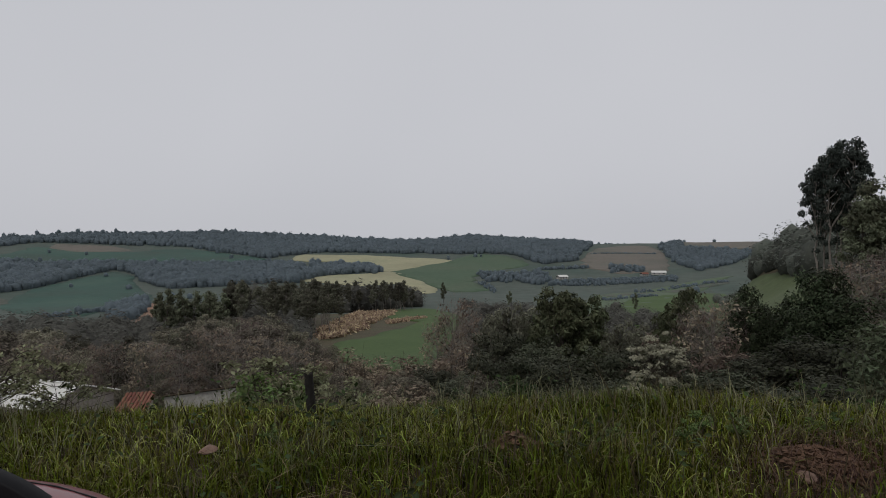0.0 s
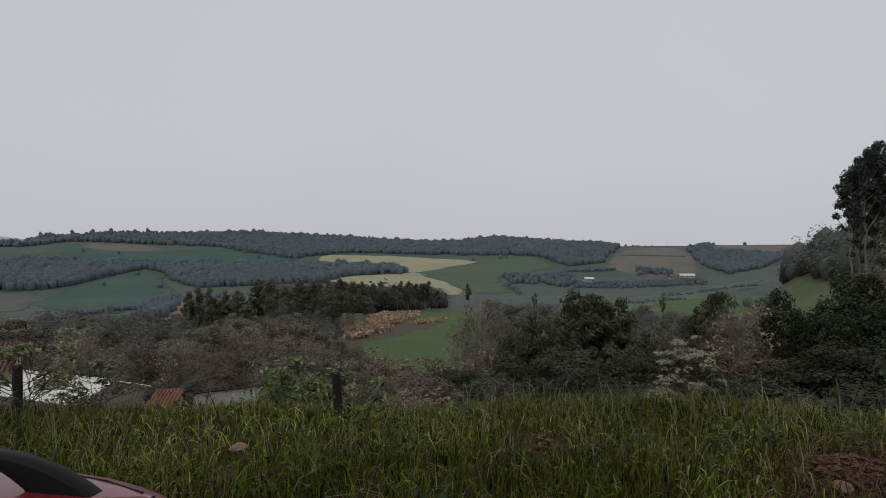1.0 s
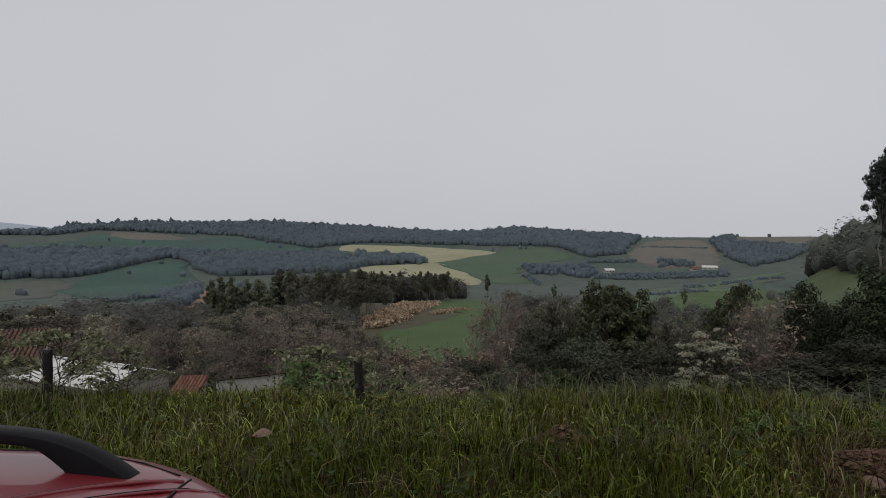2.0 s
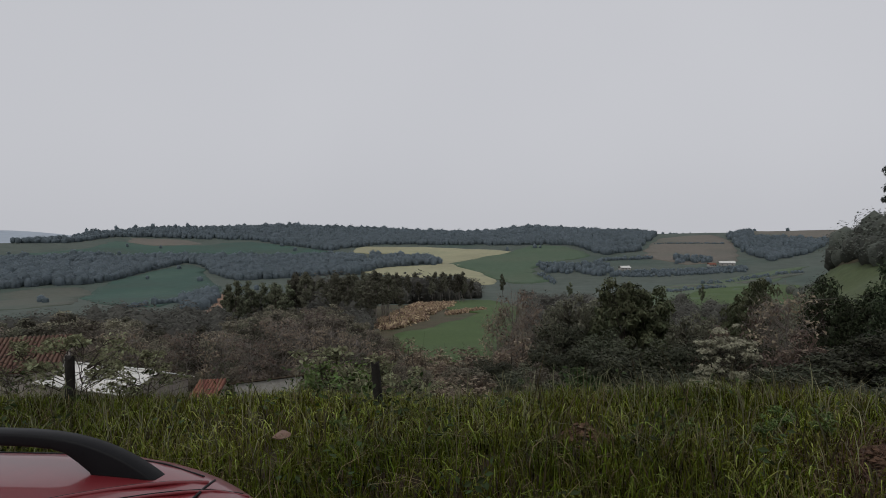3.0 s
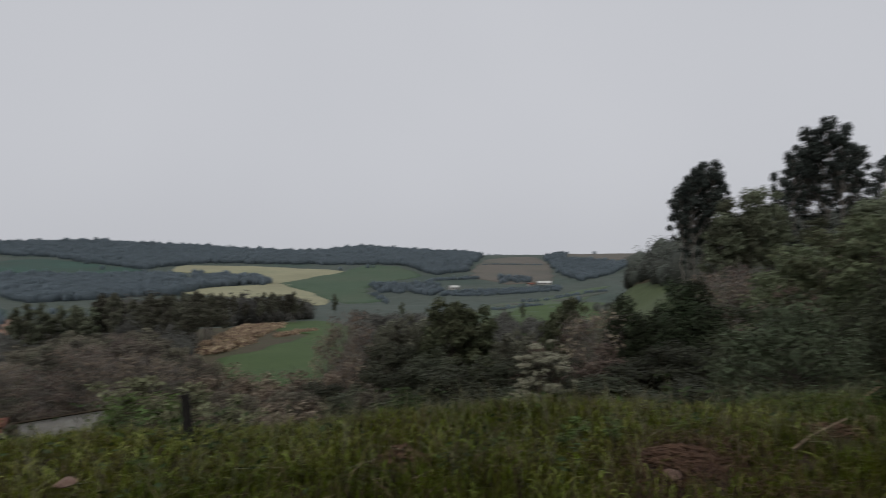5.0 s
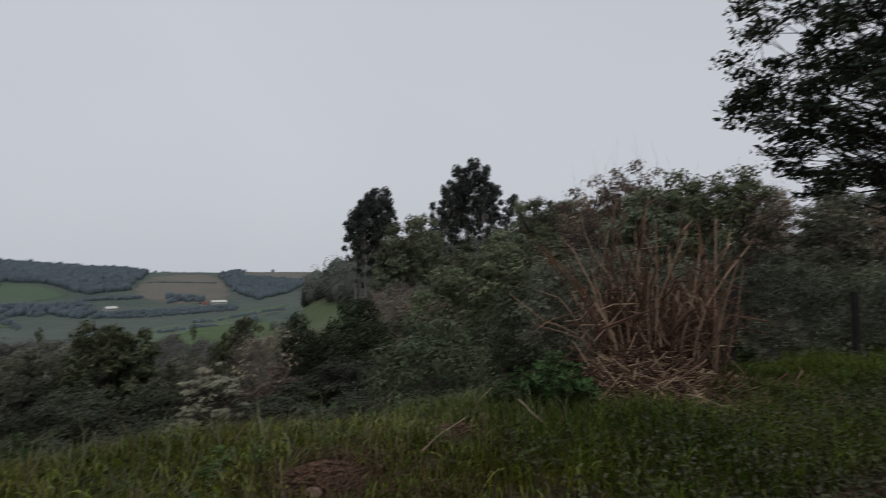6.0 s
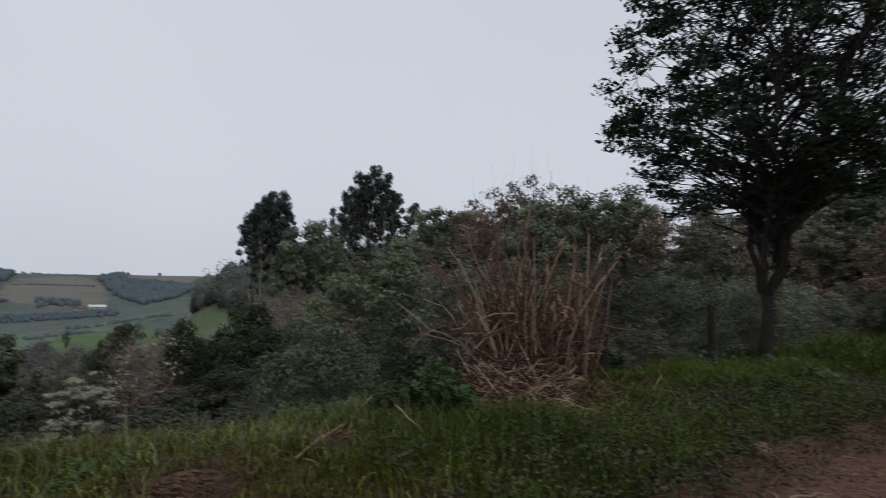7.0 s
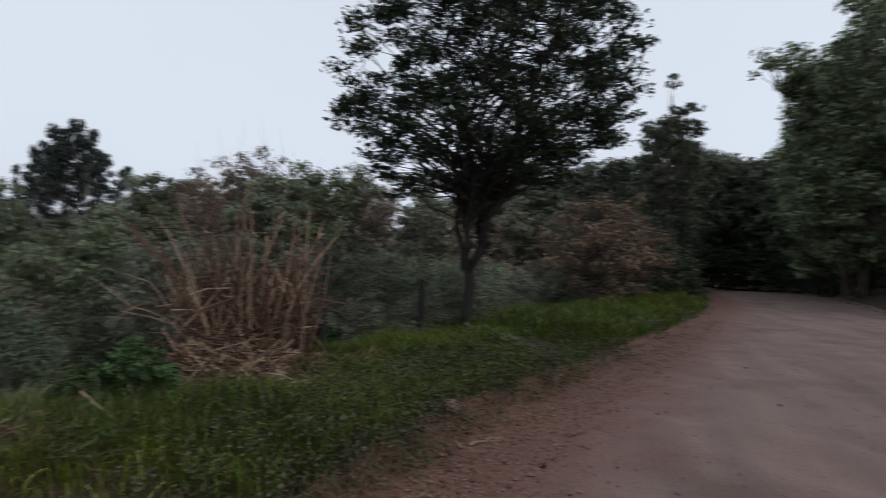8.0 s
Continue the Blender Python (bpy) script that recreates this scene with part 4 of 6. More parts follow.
grove(make_tree("shrub_tree", 34, 4.2, 4.4, 0.2, 50, 0.65, 44, 0.2, M_BROWNLEAF, trunk=0.09, stems=3, twigs=7), headed(4.7, [(-6.5, 44, -9.7, 1.0), (-3.2, 42, -9.6, 1.0), (-9.6, 46, -9.0, 1.0), (1.0, 36, -9.0, 0.9), (25.2, 34, -7.4, 0.9), (19.0, 40, -7.4, 0.8), (-12, 44, -10, 1.0), (-15, 40, -11, 1.0), (-6.0, 34, -12.4, 0.9), (-2.8, 30, -12.2, 0.9), (-10, 34, -12.2, 0.9)]), "brownish leafless thicket shrub", group="trees below the bank")
grove(make_tree("vine_draped_tree", 35, 7.6, 3.2, 0.3, 80, 0.5, 90, 0.18, M_DARKLEAF, trunk=0.14, droop=1.5, flat=1.4, taper=0.6, twigs=3), headed(8.2, [(26.3, 41, -2.6, 0.75), (27.6, 42, -4.2, 0.6), (31.2, 40, -1.3, 0.85), (32.2, 41, -1.1, 0.85), (33.8, 38, -3.4, 0.9), (29.4, 40, -3.8, 0.7), (30.3, 38, -4.4, 0.7), (25.5, 43, -4.8, 0.6), (28.5, 41, -5.2, 0.7)]), "tree smothered in dark hanging vines", group="trees below the bank")
grove(make_tree("pale_bush", 36, 3.4, 3.4, 0.5, 90, 0.34, 46, 0.13, M_PALELEAF, trunk=0.05, stems=3, flat=0.16, hollow=0.55, layers=8, taper=0.35, up=3.0), headed(3.4, [(19.4, 29, -7.5, 0.85), (17.2, 27, -11.4, 0.5)]), "pale grey-green bush with layered leaves", "bush", "pale bushes")

# the wooded hillside
def make_eucalypt(seed, tall, wide, base, billows):
    """A slim pale trunk, steep limbs, and a crown of dense rounded billows with sky between them."""
    rng = np.random.default_rng(seed)
    thing = new("eucalyptus")
    stem = curve_between(rng, (0, 0, -0.5), (rng.normal() * 0.4, rng.normal() * 0.4, tall * 0.94), 9, 0, 0.14)
    segs, pts, outs, sizes = [], [], [], []
    run(segs, stem, 0.2, 0.05)
    for k in range(billows):
        f = (k + rng.uniform(0.1, 0.9)) / billows
        z = base + (tall - base) * f
        reach = wide / 2 * (0.5 + 0.5 * math.sin(math.pi * min(1, 0.22 + 0.72 * f))) * math.sqrt(rng.random()) * (1.0 if f < 0.8 else 0.95)
        a = k * 2.4 + rng.normal() * 0.5
        c = np.array([math.cos(a) * reach, math.sin(a) * reach, z])
        j = int(np.argmin(np.abs(stem[:, 2] - max(base * 0.8, z - reach * 1.3 - 0.8))))
        run(segs, curve_between(rng, stem[min(j, 8)], c, 3, -0.3, 0.08), 0.07, 0.025)
        size = rng.uniform(0.62, 1.12) * (1.0 if f > 0.35 else 0.75)
        n = int(185 * size * size)
        v = rng.normal(size=(n, 3))
        v /= np.linalg.norm(v, axis=1, keepdims=True)
        lump = 1 + 0.3 * np.sin(v[:, 0] * 5 + k) * np.cos(v[:, 1] * 5 - k)
        pts.append(c + v * (rng.random(n) ** 0.3 * size * lump)[:, None] * [1, 1, 0.72])
        outs.append(v)
    for k in range(9):
        z = rng.uniform(base * 0.45, base)
        j = int(np.argmin(np.abs(stem[:, 2] - z)))
        a = rng.uniform(0, 6.283)
        c = stem[j] + np.array([math.cos(a), math.sin(a), 0.3]) * rng.uniform(0.4, 0.9)
        run(segs, np.stack([stem[j], c]), 0.03, 0.012)
        v = rng.normal(size=(26, 3)) * 0.24
        pts.append(c + v)
        outs.append(v * 2)
    verts, faces = tubes(segs, 5)
    part("trunk", mesh_of("trunk", verts, faces, M_PALEBARK, True), None, thing)
    v, f = leaves(rng, np.concatenate(pts), 0.38, 0.8, 0.5, 0.3, tri=True, out=np.concatenate(outs))
    part("crown", mesh_of("crown", v, f, M_EUCLEAF), None, thing)
    return thing


STAND = [(31.4, 104, 5.4, 0.85), (31.9, 108, 6.4, 0.9), (32.4, 103, 6.8, 0.9), (33.0, 106, 7.3, 0.95), (33.6, 104, 7.4, 0.9), (34.3, 107, 6.6, 0.85), (32.7, 112, 6.4, 0.9),
         (39.0, 122, 6.4, 0.85), (39.9, 122, 7.8, 0.95), (41.0, 125, 9.4, 1.05), (42.1, 124, 10.1, 1.1), (43.1, 122, 9.6, 1.05), (44.2, 125, 8.0, 0.95), (45.9, 123, 7.1, 0.85), (41.6, 129, 8.6, 1.05), (43.4, 129, 8.0, 1.05), (40.4, 129, 7.6, 0.95)]
for k, (seed, base, billows) in enumerate(((41, 8.2, 26), (141, 7.2, 30), (241, 9.0, 24))):
    grove(make_eucalypt(seed, 17, 5.0, base, billows), headed(17, STAND[k::3]), "tall eucalyptus with a bare pale trunk", group="eucalyptus stand")
hill = scatter(8, 75, 36.5, 86, 46, 125, 0.85, 1.3, [(33, 38, 40, 95)])
hill = [(a, r, s * 0.9 + 0.2 * (r > 85)) for a, r, s in hill] + canopy(scatter(18, 60, 37, 86, 26, 50, 0.8, 1.1), 19, ([37, 86], [2.4, 2.6]), 7.0, 9.6)
grove(make_tree("hillside_tree", 42, 8.5, 5.6, 1.2, 46, 0.95, 76, 0.32, M_MIDLEAF, trunk=0.15), hill[0::4] + headed(8.5, [(35.4, 98, 4.4, 1.1), (36.6, 101, 5.0, 1.15), (37.9, 104, 5.2, 1.1), (34.4, 97, 3.2, 1.0), (46.8, 96, 6.4, 1.1), (48.6, 92, 6.8, 1.1)]), "green hillside wood tree", group="hillside trees")
grove(make_tree("hillside_tree", 43, 9.5, 5.6, 1.8, 46, 0.95, 76, 0.32, M_OLIVE, trunk=0.16), hill[1::4], "grey-green hillside wood tree", group="hillside trees")
grove(make_tree("hillside_tree", 44, 9, 6.0, 2.0, 44, 0.9, 30, 0.26, M_BROWNLEAF, trunk=0.15, twigs=7), hill[2::4] + headed(9, [(53.5, 62, 8.3, 1.0), (55.3, 60, 8.8, 1.05), (57.2, 63, 9.4, 1.1), (51.8, 64, 7.3, 1.0), (58.8, 62, 8.7, 1.0)]), "brownish half-bare hillside tree", group="hillside trees")
grove(make_tree("hillside_tree", 45, 8.5, 5.2, 1.0, 46, 0.85, 66, 0.26, M_YELLOWLEAF, trunk=0.14), hill[3::4] + headed(8.5, [(60.8, 60, 8.6, 1.0), (63, 58, 8.2, 1.0), (66, 60, 8.6, 1.1), (42.5, 30, 1.6, 0.75), (45.5, 28, 2.4, 0.75), (48.5, 33, 3.0, 0.8), (39.5, 32, 0.2, 0.75)]), "light green hillside tree in new leaf", group="hillside trees")

# shrubs behind the fence and round the cane
hedge = scatter(9, 80, 36, 88, 9.5, 34, 0.6, 1.0, [(58, 90, 0, 14.5), (77, 90, 0, 26)])
dim = [h for h in hedge if h[0] < 50]
hedge = [h for h in hedge if h[0] >= 50]
grove(make_tree("shrub", 49, 3.0, 3.0, 0.1, 56, 0.45, 110, 0.085, M_HEDGE, trunk=0.05, stems=3), dim, "dark green shrub below the cane", "shrub", "hedge shrubs")
grove(make_tree("shrub", 46, 3.0, 3.0, 0.1, 50, 0.48, 90, 0.1, M_MIDLEAF, trunk=0.05, stems=3), hedge[0::3], "leafy green shrub behind the fence", "shrub", "hedge shrubs")
grove(make_tree("shrub", 47, 3.4, 2.8, 0.2, 50, 0.48, 90, 0.1, M_SAGE, trunk=0.05, stems=3), hedge[1::3], "grey-green shrub behind the fence", "shrub", "hedge shrubs")
grove(make_tree("shrub", 48, 3.2, 3.0, 0.2, 44, 0.45, 50, 0.11, M_SAGE, trunk=0.05, stems=3), hedge[2::3], "pale green shrub behind the fence", "shrub", "hedge shrubs")

# the wood at the bend and beyond the road
bend = scatter(10, 40, 76, 114, 60, 104, 0.9, 1.3, [(76, 88, 60, 66)])
bend = [s for s in bend if not (polar_xy(s[0], s[1])[0] < 84 and -26 < polar_xy(s[0], s[1])[1] < -7.5)]
bend = headed(13, [(a, r, 7.6 + (k * 37 % 11) * 0.28, s) for k, (a, r, s) in enumerate(bend)] + [(93.6, 58, 14.0, 0.8), (95.5, 86, 11.5, 1.2), (98, 88, 10.6, 1.2), (100.5, 90, 10.0, 1.3), (102.5, 92, 11, 1.2), (97, 92, 11, 1.2)])
grove(make_tree("dark_wood_tree", 51, 13, 7, 0.4, 96, 1.05, 90, 0.34, M_BENDLEAF, trunk=0.22), bend, "dark dense tree at the bend of the road", group="wood at the bend")
conifer = make_tree("feathery_tree", 55, 15, 6, 4, 70, 0.7, 40, 0.3, M_BENDLEAF, trunk=0.2, taper=0.35, flat=0.3, layers=9)
grove(conifer, headed(15, [(93.9, 54, 16.0, 1.0)]), "feathery upright tree above the dark wood")
RIGHT = [(105.8, 70, 1.4), (107.0, 64, 1.42), (108.0, 58, 1.45), (111, 52, 1.4), (115, 45, 1.3), (105.4, 80, 1.4), (120, 38, 1.25), (108, 75, 1.5), (106.2, 88, 1.4)]
grove(make_tree("roadside_tree", 52, 17, 8, 0.2, 150, 0.85, 90, 0.25, M_TALLGREEN, trunk=0.26), RIGHT, "tall green tree overhanging the road", group="roadside wood")
grove(make_tree("roadside_tree", 58, 18, 6.0, 11.5, 64, 0.75, 60, 0.24, M_TALLGREEN, trunk=0.24, lean=4.6, hollow=0.2), [(107.0, 62, 1.25)], "tall leaning tree with branches over the road", group="roadside wood")
grove(make_tree("brown_bush", 53, 5.4, 5.0, 0.2, 110, 0.48, 64, 0.12, M_RUSTLEAF, trunk=0.09, stems=4, twigs=9, hollow=0.35), [(88.3, 24.0, 0.92), (90.6, 28.5, 0.85)], "reddish-brown bush on the verge", "bush", "verge bushes")
grove(make_tree("verge_shrub", 54, 3.0, 3.2, 0.0, 50, 0.5, 60, 0.14, M_DARKLEAF, trunk=0.05, stems=3), [(92.5, 34, 1.3), (94.5, 36, 1.0), (96.0, 38, 0.6), (90.5, 38, 1.6), (93, 44, 1.6)] + [(a, 84 - (a > 103) * (a - 103) * 3.2, 1.9) for a in np.arange(93.5, 114, 1.25).tolist()], "dark shrub at the road edge", "shrub", "verge bushes")

# the tree on the verge
verge_tree = make_tree("verge_tree", 61, 10.2, 7.2, 3.45, 540, 0.39, 94, 0.13, M_VERGELEAF, skip=0.06, bark=M_DARKBARK, trunk=0.125, stems=6, flat=0.5, twigs=1, fork=1.55, lean=1.0, belly=2.6, taper=0.45, fine_leaf=True, level=True)
tagged(verge_tree, "dark many-stemmed tree with layered leaves on the verge", "tree")
verge_tree.matrix_basis = pose(13.4, 2.95, float(height(13.4, 2.95)) - 0.05, 0, 0, -73)

# low growth along the fence
fence_line = [(float(np.degrees(np.arctan2(x, y))), float(np.hypot(x, y)), 0.6 + 0.1 * (k % 5)) for k, (x, y) in enumerate((7.6 + 0.42 * k, float(road_left(7.6 + 0.42 * k)) + 4.35 + 0.35 * math.sin(k * 2.4)) for k in range(26))]
grove(make_tree("fence_shrub", 56, 1.1, 1.3, 0.0, 40, 0.2, 40, 0.075, M_MIDLEAF, trunk=0.02, stems=4, fine_leaf=True), fence_line[0::2], "low leafy shrub along the fence", "shrub", "fence shrubs")
grove(make_tree("fence_shrub", 57, 1.2, 1.2, 0.0, 36, 0.2, 30, 0.07, M_SAGE, trunk=0.02, stems=4, fine_leaf=True, twigs=3), fence_line[1::2], "low grey-green shrub along the fence", "shrub", "fence shrubs")


# ---- farm sheds below the bank ----
def slab(corners, thick):
    """A bmesh of a flat slab: corners of its top, counter-clockwise from above."""
    bm = bmesh.new()
    top = [bm.verts.new(c) for c in corners]
    low = [bm.verts.new((c[0], c[1], c[2] - thick)) for c in corners]
    bm.faces.new(top)
    bm.faces.new(low[::-1])
    n = len(corners)
    for i in range(n):
        bm.faces.new((top[i], low[i], low[(i + 1) % n], top[(i + 1) % n]))
    bmesh.ops.recalc_face_normals(bm, faces=bm.faces)
    return bm


def ribbed(a, b, c, e, ribs, material, name, parent, proud=0.03):
    """A sheet roof from corner a (ridge) along to b, down to c and e, with raised ribs down the slope."""
    a, b, c, e = (Vector(p) for p in (a, b, c, e))
    bm = bmesh.new()
    up = (b - a).cross(e - a).normalized()
    up = up if up.z > 0 else -up
    n = ribs * 4
    rows = []
    for t in (0, 1):
        row = []
        for i in range(n + 1):
            p = (a.lerp(b, i / n)).lerp(e.lerp(c, i / n), t)
            row.append(bm.verts.new(p + up * (proud if i % 4 in (1, 2) else 0)))
        rows.append(row)
    for i in range(n):
        bm.faces.new((rows[0][i], rows[0][i + 1], rows[1][i + 1], rows[1][i]))
    got = bmesh.ops.extrude_face_region(bm, geom=bm.faces[:])["geom"]
    bmesh.ops.translate(bm, vec=-up * 0.04, verts=[v for v in got if isinstance(v, bmesh.types.BMVert)])
    bmesh.ops.recalc_face_normals(bm, faces=bm.faces)
    return part(name, bm, material, parent)


def gable_shed(name, at, turn, wide, long, ridge, eave, roof_mat, wall_mat, label, ribs=14, over=0.25):
    """A shed whose gable end stands at the origin of its pose; it runs along -x."""
    thing = new(name)
    ground = float(height(at[0], at[1])) - 0.4
    thing.matrix_basis = pose(at[0], at[1], ground, 0, 0, turn)
    r, e, w = ridge - ground, eave - ground, wide / 2
    wall = bmesh.new()
    for x in (-over, -long):
        f = [wall.verts.new(p) for p in ((x, -w, 0), (x, w, 0), (x, w, e), (x, 0, r - 0.08), (x, -w, e))]
        wall.faces.new(f)
    wall.verts.ensure_lookup_table()
    for i in range(5):
        j = (i + 1) % 5
        wall.faces.new((wall.verts[i], wall.verts[j], wall.verts[5 + j], wall.verts[5 + i]))
    bmesh.ops.recalc_face_normals(wall, faces=wall.faces)
    part("wall", wall, wall_mat, thing)
    k = (r - e) / w
    for side in (-1, 1):
        y, z = side * (w + over), r - k * (w + over)
        ribbed((0, 0, r), (-long - over, 0, r), (-long - over, y, z), (0, y, z), ribs, roof_mat, "roof_sheet", thing)
    bm = bmesh.new()
    box(bm, (long + over, 0.22, 0.05), pose(-(long + over) / 2, 0, r + 0.03), 0.015)
    part("ridge_cap", bm, roof_mat, thing)
    for z in np.arange(0.55, e, 0.4):
        joint = bmesh.new()
        box(joint, (0.012, wide - 0.02, 0.02), pose(-over + 0.004, 0, z))
        part("mortar_joint", joint, M_POST, thing)
    return tagged(thing, label, "shed")


gable_shed("shed", (-18.62, 31.8), -19, 4.2, 9.6, -5.30, -5.98, M_TIN, M_WALL, "grey block shed with a white sheet roof")


def lean_to(name, at, turn, wide, long, high, low, roof_mat, wall_mat, label, tiles=0, o=0.12, roll=0.0):
    thing = new(name)
    ground = float(height(at[0], at[1])) - 0.4
    thing.matrix_basis = pose(at[0], at[1], ground, 0, roll, turn)
    h, l = high - ground, low - ground
    wall = bmesh.new()
    pts = [(-long / 2, 0, 0), (long / 2, 0, 0), (long / 2, wide, 0), (-long / 2, wide, 0)]
    lowv = [wall.verts.new(p) for p in pts]
    topv = [wall.verts.new((p[0], p[1], l - 0.1 if p[1] == 0 else h - 0.1)) for p in pts]
    wall.faces.new(topv)
    for i in range(4):
        wall.faces.new((lowv[i], lowv[(i + 1) % 4], topv[(i + 1) % 4], topv[i]))
    bmesh.ops.recalc_face_normals(wall, faces=wall.faces)
    part("wall", wall, wall_mat, thing)
    k = (h - l) / wide
    part("roof_deck", slab([(-long / 2 - o, -o, l - k * o), (long / 2 + o, -o, l - k * o), (long / 2 + o, wide + o, h + k * o), (-long / 2 - o, wide + o, h + k * o)], 0.06), roof_mat, thing)
    if tiles:
        cols, rows = tiles, max(3, int((wide + 2 * o) / 0.55))
        verts, faces = tubes([(0, 0, 0, 0, 0.6, 0.03, 0.085, 0.1)], 8)
        shared = mesh_of("roof_tile", verts, faces, roof_mat, True)
        for i in range(cols):
            for j in range(rows):
                t = part("roof_tile", shared, None, thing)
                y = -o + (wide + 2 * o) * j / rows
                t.matrix_basis = pose(-long / 2 - o + (long + 2 * o) * (i + 0.5) / cols, y, l + k * y + 0.035, math.degrees(math.atan(k)), 0, 0)
    return tagged(thing, label, "shed")


lean_to("lean_to", (-16.55, 32.4), 14, 2.4, 1.3, -6.52, -6.88, M_TILE, M_WALL, "small lean-to with an orange clay tile roof", 8)
lean_to("farm_shed", (-29.0, 31.0), 24, 3.4, 8.0, -4.0, -5.35, M_DULLTILE, M_WALL, "low shed with a dull red-brown tile roof", 34)
lean_to("old_shed", (-14.2, 36.4), 16, 4.8, 4.0, -8.2, -6.7, M_OLDTILE, M_LIMEWALL, "old shed with mossy roof and stained limewashed wall", 10, 0.14, -4.0)


def farm_house(az, r, size, turn, roof, label):
    x, y, z = on_ground(az, r, 0.3)
    thing = new("farm_house")
    thing.matrix_basis = pose(x, y, z, 0, 0, turn)
    w, d, h = size
    bm = bmesh.new()
    box(bm, (w, d, h), pose(0, 0, h / 2), 0.05)
    part("wall", bm, M_LIMEWALL, thing)
    for s in (-1, 1):
        ribbed((-w / 2 - 0.6, 0, h + d * 0.28), (w / 2 + 0.6, 0, h + d * 0.28), (w / 2 + 0.6, s * (d / 2 + 0.7), h - 0.2), (-w / 2 - 0.6, s * (d / 2 + 0.7), h - 0.2), 10, roof, "roof_sheet", thing, 0.06)
    for k in range(3):
        wm = bmesh.new()
        box(wm, (1.2, 0.1, 1.3), pose(-w / 3 + k * w / 3, -d / 2 - 0.02, h * 0.55), 0.02)
        part("window", wm, M_GLASS, thing)
    tagged(thing, label, "farm house")


farm_house(11.04, 816, (13, 8, 3.4), 20, M_TIN, "far white-roofed farm house among trees")
farm_house(19.4, 858, (18, 8, 3.4), -10, M_TIN, "far low farm house with a pale roof")
farm_house(18.2, 850, (9, 7, 3.0), 15, M_TILE, "far farm house with a reddish roof")


# ---- the parked car ----
def build_car():
    car = new("car")
    x0, y0 = -0.30, 0.2          # the rear edge of the roof and the car's middle line
    tagged(car, "parked red station wagon with black roof rails", "car")
    zr = 1.372

    def section(u, half, z0, z1, round_top):
        """A ring of points across the car at u metres ahead of the roof's rear edge."""
        pts = []
        for k in range(9):
            t = k / 8 * math.pi
            v = -math.cos(t)
            v = math.copysign(abs(v) ** 0.5, v)
            zz = z1 - round_top * (1 - math.sin(t) ** 0.6)
            pts.append((x0 - u, y0 + half * v, zz))
        return [(x0 - u, y0 - half * 0.96, z0)] + pts + [(x0 - u, y0 + half * 0.96, z0)]

    def loft(name, rows, material, parent, label=""):
        bm = bmesh.new()
        rings = [[bm.verts.new(p) for p in section(*r)] for r in rows]
        n = len(rings[0])
        for a, b in zip(rings, rings[1:]):
            for i in range(n):
                j = (i + 1) % n
                bm.faces.new((a[i], a[j], b[j], b[i]))
        bm.faces.new(rings[0][::-1])
        bm.faces.new(rings[-1])
        bmesh.ops.recalc_face_normals(bm, faces=bm.faces)
        return part(name, bm, material, parent, label, True)

    loft("body", [(-0.36, 0.62, 0.34, 0.80, 0.05), (-0.30, 0.78, 0.24, 0.92, 0.05), (-0.1, 0.82, 0.22, 0.95, 0.04), (1.6, 0.83, 0.2, 0.93, 0.04), (2.4, 0.82, 0.2, 0.92, 0.05), (3.2, 0.8, 0.22, 0.84, 0.07), (3.6, 0.72, 0.26, 0.74, 0.08), (3.72, 0.6, 0.34, 0.62, 0.08)], M_RED, car)
    loft("cabin_glass", [(-0.22, 0.68, 0.9, 0.97, 0.02), (0.06, 0.585, 0.9, 1.27, 0.03), (0.3, 0.6, 0.9, 1.30, 0.03), (1.7, 0.6, 0.9, 1.30, 0.03), (1.95, 0.6, 0.9, 1.26, 0.03), (2.55, 0.68, 0.9, 0.95, 0.02)], M_GLASS, car, "dark tinted glass")
    # the roof skin: a crowned panel with rounded corners and a drooping rear edge
    bm = bmesh.new()
    rows, cols, grid = 34, 25, []
    for i in range(rows):
        u = 2.0 * (i / (rows - 1)) ** 1.5
        back = max(0.0, 1 - u / 0.34)
        half = 0.565 * (1 - 0.24 * back ** 2.6)
        line = []
        for j in range(cols):
            s = -1 + 2 * j / (cols - 1)
            s = math.copysign(1 - (1 - abs(s)) ** 1.4, s)
            z = zr + 0.006 - 0.016 * s * s - 0.022 * abs(s) ** 14 - 0.028 * back ** 2.2 - 0.02 * max(0, u - 1.6) ** 2
            z -= 0.004 * math.exp(-((abs(s) - 0.80) / 0.02) ** 2)
            line.append(bm.verts.new((x0 - u, y0 + half * s, z)))
        grid.append(line)
    for i in range(rows - 1):
        for j in range(cols - 1):
            bm.faces.new((grid[i][j], grid[i][j + 1], grid[i + 1][j + 1], grid[i + 1][j]))
    got = bmesh.ops.extrude_face_region(bm, geom=bm.faces[:])["geom"]
    bmesh.ops.translate(bm, vec=(0, 0, -0.03), verts=[v for v in got if isinstance(v, bmesh.types.BMVert)])
    bmesh.ops.recalc_face_normals(bm, faces=bm.faces)
    part("roof", bm, M_RED, car, "glossy red roof panel", True)

    # a rail: an arched bar whose feet swell down to the roof
    def rail(side):
        top, low = [], []
        a, b = 0.15, 1.80
        for k in range(81):
            u = a + (b - a) * (0.5 - 0.5 * math.cos(math.pi * k / 80))
            e = min(u - a, b - u)
            f = min(1.0, e / 0.22)
            t = zr - 0.022 + 0.061 * (1 - (1 - f) ** 2.9)
            g = min(1.0, max(0.0, (e - 0.076) / 0.05)) ** 0.45
            under = zr - 0.03 + (t - 0.016 - zr + 0.03) * g
            top.append((u, t))
            low.append((u, under))
        bm = bmesh.new()
